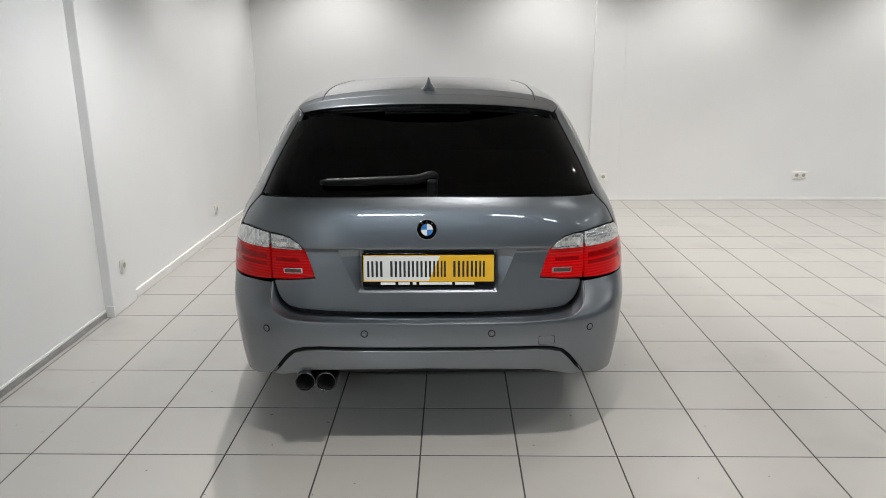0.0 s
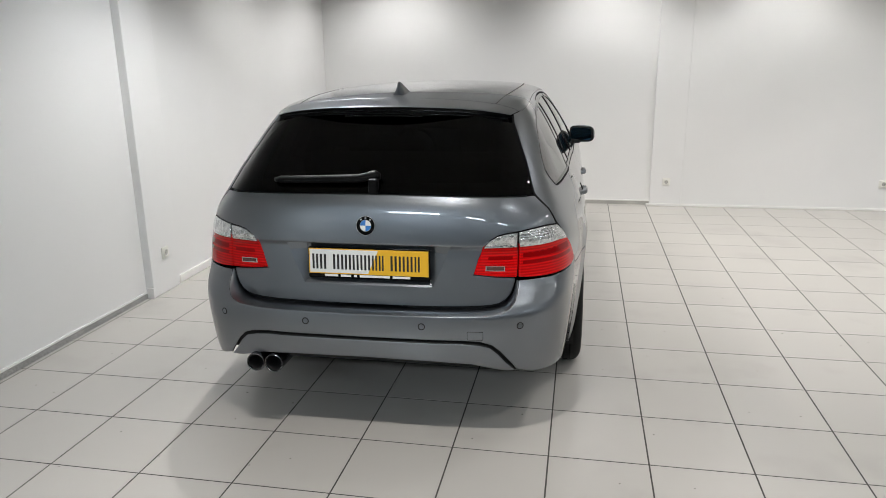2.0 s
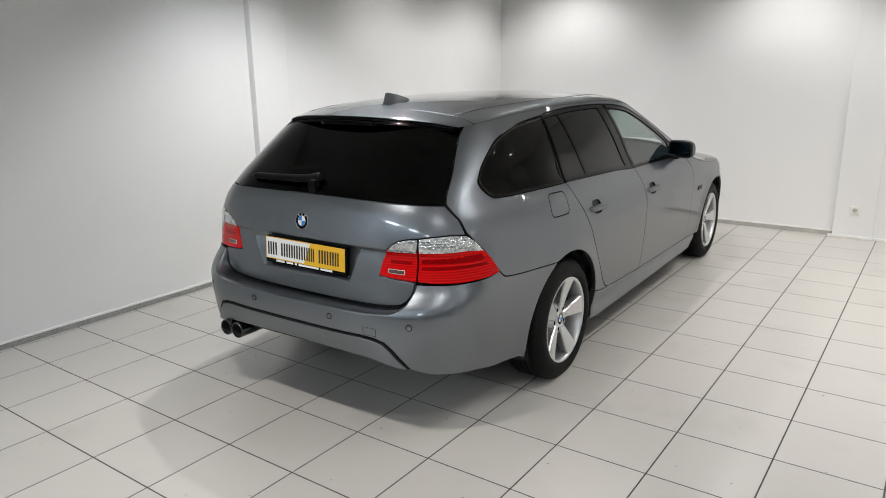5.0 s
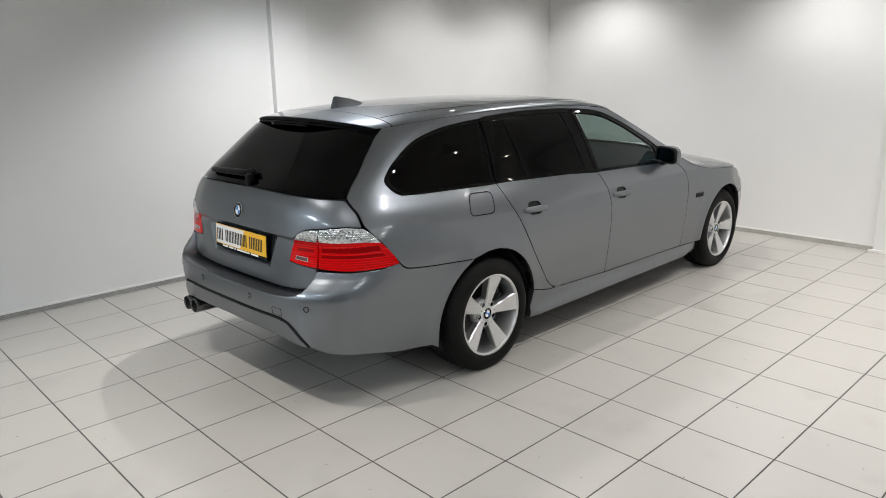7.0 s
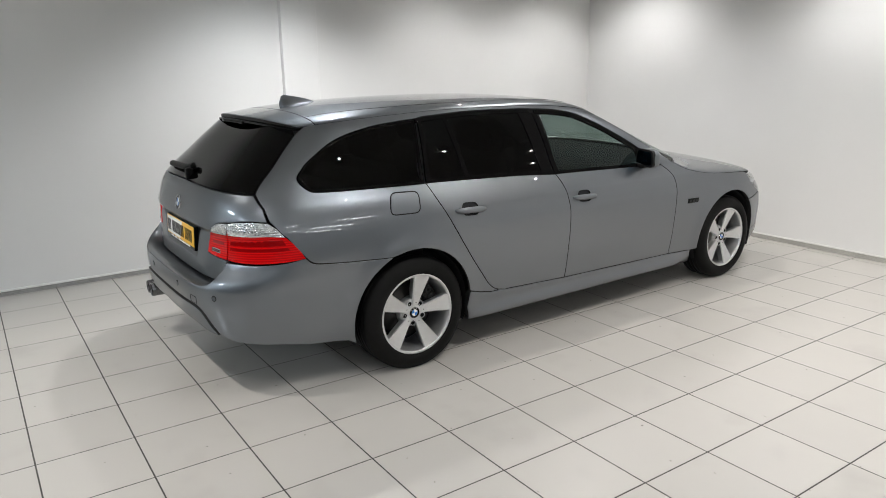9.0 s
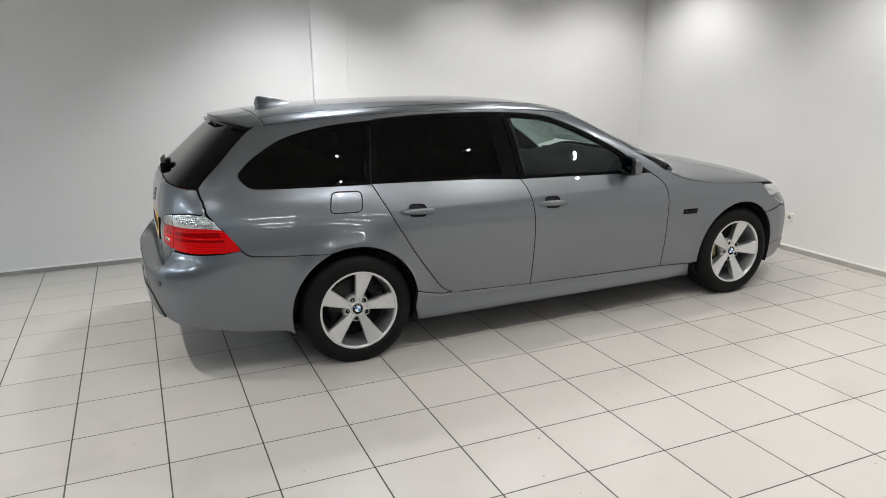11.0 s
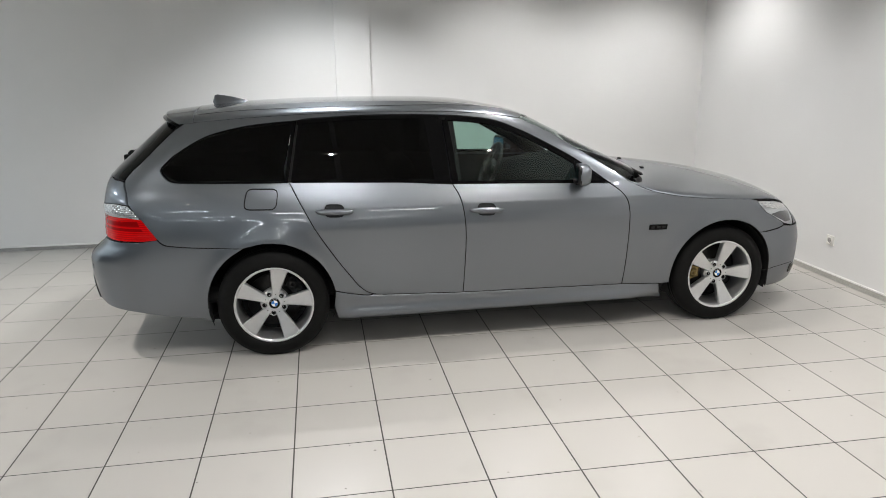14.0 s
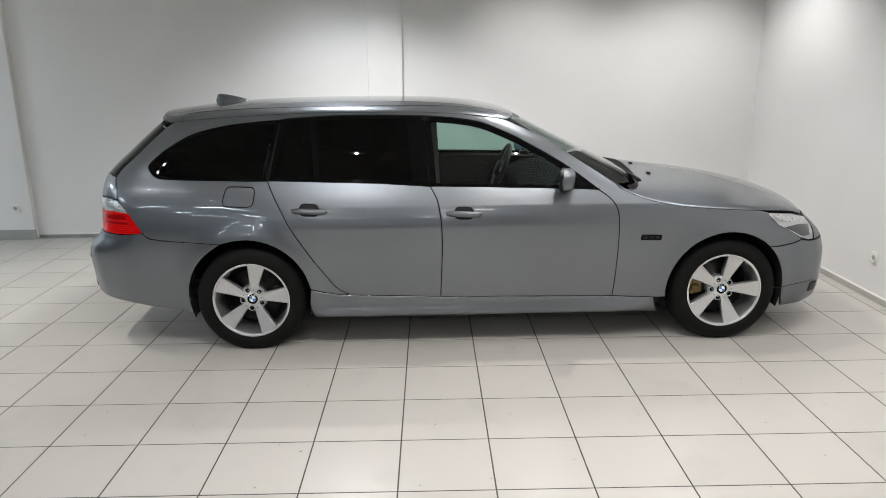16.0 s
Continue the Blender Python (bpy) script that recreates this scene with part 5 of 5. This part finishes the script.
# ---- wheels ----
def wheel(m, brake):
    """A wheel whose outer face looks along +x, with its centre at the origin."""
    ob = new("wheel")
    ob.parent = CAR
    ob.matrix_basis = m
    tyre_line = [(0.222, 0.100), (0.232, 0.108), (0.255, 0.1165), (0.280, 0.114), (0.300, 0.105), (0.316, 0.090), (0.323, 0.078), (0.325, 0.062), (0.3255, 0.060), (0.318, 0.058), (0.318, 0.050), (0.3258, 0.048), (0.326, 0.022), (0.318, 0.020), (0.318, 0.010), (0.326, 0.008)]
    tyre_line = tyre_line + [(r, -x) for r, x in tyre_line[::-1]]
    tyre = lathe(bmesh.new(), tyre_line, 72)
    for v in tyre.verts:
        p = m @ v.co
        if p.z < 0.001:
            p.z = 0.001
            v.co = m.inverted() @ p
    part("tyre", tyre, RUBBER, ob, "worn black rubber tyre", smooth=True)
    rim_line = [(0.231, 0.098), (0.2345, 0.102), (0.2325, 0.1068), (0.2190, 0.1060), (0.2150, 0.099), (0.211, 0.080), (0.207, 0.05), (0.198, -0.05), (0.215, -0.10)]
    part("rim", lathe(bmesh.new(), rim_line, 72), ALLOY, ob, smooth=True)
    for k in range(5):
        bm = bmesh.new()
        rows = []
        for i in range(9):
            q = i / 8
            r = 0.040 + 0.188 * q
            front = 0.068 + 0.037 * q ** 0.8 - 0.003 * math.sin(math.pi * q)
            left, right = 0.016 + 0.033 * q, 0.016 + 0.040 * q
            rows.append([bm.verts.new((x, y, math.sqrt(max(r * r - y * y * q, 0.0)))) for x, y in ((front - 0.050, -left * 0.9), (front - 0.007, -left - 0.002), (front, -left + 0.003), (front - 0.0015, 0.0), (front, right - 0.003), (front - 0.007, right + 0.002), (front - 0.050, right * 0.9))])
        for a, b in zip(rows, rows[1:]):
            for i in range(6):
                bm.faces.new((a[i], a[i + 1], b[i + 1], b[i]))
        bm.faces.new(rows[0])
        bm.faces.new(rows[-1])
        bmesh.ops.recalc_face_normals(bm, faces=bm.faces[:])
        bmesh.ops.split_edges(bm, edges=[e for e in bm.edges if e.is_manifold and e.calc_face_angle() > 0.5])
        bm.transform(Matrix.Rotation(radians(72 * k), 4, "X"))
        part("spoke", bm, ALLOY, ob, smooth=True)
        a = radians(72 * k + 37)
        c = (0, 0.060 * math.sin(a) * -1, 0.060 * math.cos(a))
        part("bolt_seat", lathe(bmesh.new(), [(0.0185, 0.045), (0.0185, 0.066), (0.0165, 0.0685), (0.0140, 0.0685), (0.0135, 0.058)], 18, 0, c), ALLOY, ob, smooth=True)
        part("wheel_bolt", lathe(bmesh.new(), [(0.0130, 0.058), (0.0125, 0.066), (0.009, 0.0675), (0.0075, 0.060), (0.0, 0.060)], 14, 0, c), BLACK, ob)
        a2 = radians(72 * k)
        # No hollow here: a flat black disc carries the dimple's shade.
        part("hub_dimple", lathe(bmesh.new(), [(0.0032, 0.0750), (0.0, 0.0750)], 10, 0, (0, -0.058 * math.sin(a2), 0.058 * math.cos(a2))), UNDER_SHADE, ob)
    part("hub", lathe(bmesh.new(), [(0.086, 0.015), (0.083, 0.048), (0.076, 0.057), (0.045, 0.062), (0.039, 0.071), (0.034, 0.069), (0.0, 0.067)], 40), ALLOY, ob, smooth=True)
    roundel(0.033, pose(0.0685, 0, 0, 90, 0, 90) @ pose(0, 0, 0, 0, 0, 20), ob)
    part("brake_disc", lathe(bmesh.new(), [(0.160, -0.032), (0.162, -0.022), (0.160, -0.012), (0.090, -0.012), (0.085, 0.0), (0.0, 0.0)], 48), DISC, ob, smooth=True)
    part("barrel_back", lathe(bmesh.new(), [(0.205, -0.07), (0.0, -0.07)], 40), UNDER_SHADE, ob)
    cal = bmesh.new()
    lathe(cal, [(0.115, 0.028), (0.178, 0.028), (0.186, 0.018), (0.186, -0.03), (0.115, -0.03), (0.115, 0.028)], 10, 0, (0, 0, 0), (radians(brake[0]), radians(brake[1])))
    caliper = part("brake_caliper", cal, brake[2], ob)
    for share in (0.25, 0.72):
        a = radians(brake[0] + (brake[1] - brake[0]) * share)
        centre = (0, 0.152 * math.cos(a), 0.152 * math.sin(a))
        part("piston_housing", lathe(bmesh.new(), [(0.026, 0.026), (0.025, 0.038), (0.019, 0.043), (0.010, 0.042), (0.008, 0.036), (0.0, 0.036)], 20, 0, centre), brake[2], caliper, smooth=True)
    return ob


for s, where in SIDES:
    turn = 0 if s > 0 else 180
    # the caliper's arc runs from ahead of the hub upwards
    wheel(pose(s * 0.797, 0.006, RADIUS - 0.010, 0, 0, turn) @ pose(0, 0, 0, -9.5, 0, 0), (20, 65, UNDER_SHADE))
    wheel(pose(s * 0.785, WHEELBASE, RADIUS - 0.007, 0, 0, turn) @ pose(0, 0, 0, -16, 0, 0), (158, 210, BRASS))

# ---- inside the car ----
part("cabin_floor", block((-0.76, -0.85, 0.30), (0.76, 2.35, 0.42), 0.03), UNDER_SHADE, CAR)
part("load_cover", block((-0.62, -0.78, 0.93), (0.62, 0.10, 0.95), 0.008), TRIM, CAR)
part("rear_bulkhead", block((-0.70, -0.05, 0.42), (0.70, 0.10, 0.92), 0.04), TRIM, CAR)
dash = bmesh.new()
rows = []
for i in range(17):
    x = -0.72 + 0.09 * i
    hood_up = 0.055 * math.exp(-((x + 0.37) / 0.16) ** 2)
    fy, fz = screen_foot(x)
    rows.append([dash.verts.new((x, y, z)) for y, z in ((1.79, 0.55), (1.73, 0.80), (1.75, 0.88 + hood_up * 0.6), (1.83, 0.920 + hood_up), (2.00, 0.945), (fy - 0.05, fz - 0.022), (fy - 0.05, 0.6))])
for a, b in zip(rows, rows[1:]):
    for i in range(6):
        dash.faces.new((a[i], a[i + 1], b[i + 1], b[i]))
bmesh.ops.recalc_face_normals(dash, faces=dash.faces[:])
part("dashboard", dash, DASH, CAR, smooth=True)
wheel_bm = bmesh.new()
major, minor = 0.185, 0.016
grid = []
for i in range(40):
    a = 2 * math.pi * i / 40
    grid.append([wheel_bm.verts.new(((major + minor * math.cos(b)) * math.cos(a), minor * math.sin(b), (major + minor * math.cos(b)) * math.sin(a))) for b in [2 * math.pi * j / 10 for j in range(10)]])
for i in range(40):
    for j in range(10):
        wheel_bm.faces.new((grid[i][j], grid[(i + 1) % 40][j], grid[(i + 1) % 40][(j + 1) % 10], grid[i][(j + 1) % 10]))
lathe(wheel_bm, [(0.0, -0.035), (0.055, -0.03), (0.07, 0.0), (0.05, 0.04)], 24, 1)
for a in (0, 180, 270):
    spoke = block((0.05, -0.012, -0.02), (0.178, 0.008, 0.02), 0.006)
    spoke.transform(Matrix.Rotation(radians(a), 4, "Y"))
    tmp = bpy.data.meshes.new("spoke_tmp")
    spoke.to_mesh(tmp)
    wheel_bm.from_mesh(tmp)
    bpy.data.meshes.remove(tmp)
steering = part("steering_wheel", wheel_bm, SEAT, CAR, "black leather steering wheel", smooth=True)
steering.matrix_basis = pose(-0.37, 1.64, 0.905, -22, 0, 0)


def seat(x, y, width, rests):
    """A seat that faces ahead: cushion, leaning backrest and head rests."""
    ob = new("seat")
    ob.parent = CAR
    ob.matrix_basis = pose(x, y, 0.42)
    part("cushion", block((-width / 2, 0.0, 0.02), (width / 2, 0.50, 0.17), 0.05, 3), SEAT, ob, smooth=True)
    back = block((-width / 2, -0.09, 0.0), (width / 2, 0.05, 0.62), 0.05, 3)
    back.transform(pose(0, 0.02, 0.10, 18, 0, 0))
    part("backrest", back, SEAT, ob, smooth=True)
    for r in rests:
        rest_bm = block((r - 0.13, -0.06, 0.0), (r + 0.13, 0.05, 0.17), 0.045, 3)
        rest_bm.transform(pose(0, -0.185, 0.72, 10, 0, 0))
        part("head_rest", rest_bm, SEAT, ob, smooth=True)
    return ob


seat(-0.37, 1.0, 0.50, (0,))
seat(0.37, 1.0, 0.50, (0,))
seat(0.0, 0.20, 1.26, (-0.38, 0.38))
part("inner_mirror", block((-0.11, 1.62, 1.285), (0.11, 1.65, 1.335), 0.012), BLACK, CAR)
part("headliner", block((-0.53, -0.38, 1.375), (0.53, 1.45, 1.385), 0.004), TRIM, CAR)
for x in (-0.37, 0.37):
    visor = block((-0.20, -0.11, -0.008), (0.20, 0.10, 0.008), 0.006)
    visor.transform(pose(x, 1.50, 1.352, -22, 0, 0))
    part("sun_visor", visor, TRIM, CAR)

# ---- the tiled floor ----
PITCH = 0.4045
floor = tagged(part("floor", block((ROOM_LEFT - 0.3, ROOM_NEAR - T, -0.2), (ROOM_RIGHT + T, ROOM_FAR + T, -0.0009)), GROUT), "cream ceramic tiles with dark grey joints", "floor", kind="structure")


def tile_bm(bm, x0, y0, x1, y1):
    e, z = 0.0006, 0.0
    a = [bm.verts.new(p) for p in ((x0, y0, -0.004), (x1, y0, -0.004), (x1, y1, -0.004), (x0, y1, -0.004))]
    b = [bm.verts.new(p) for p in ((x0, y0, z - e), (x1, y0, z - e), (x1, y1, z - e), (x0, y1, z - e))]
    c = [bm.verts.new(p) for p in ((x0 + e, y0 + e, z), (x1 - e, y0 + e, z), (x1 - e, y1 - e, z), (x0 + e, y1 - e, z))]
    bm.faces.new(c)
    for i in range(4):
        j = (i + 1) % 4
        bm.faces.new((a[i], a[j], b[j], b[i]))
        bm.faces.new((b[i], b[j], c[j], c[i]))


HALF = PITCH / 2 - 0.0032
near_tile = bmesh.new()
tile_bm(near_tile, -HALF, -HALF, HALF, HALF)
tile_mesh = mesh_of(near_tile, "tile", TILE)
rest = bmesh.new()
for i in range(int(ROOM_LEFT / PITCH) - 2, int(ROOM_RIGHT / PITCH) + 1):
    for j in range(int(ROOM_NEAR / PITCH) - 1, int(ROOM_FAR / PITCH) + 1):
        x, y = (i + 0.5) * PITCH, (j + 0.5) * PITCH
        if -3 <= i < 13 and 1 <= j < 19:
            tile = new("tile", tile_mesh)
            tile.parent = floor
            tile.location = (x, y, 0)
        else:
            tile_bm(rest, x - HALF, y - HALF, x + HALF, y + HALF)
tagged(part("tiles_beyond", rest, TILE, floor), kind="stuff")
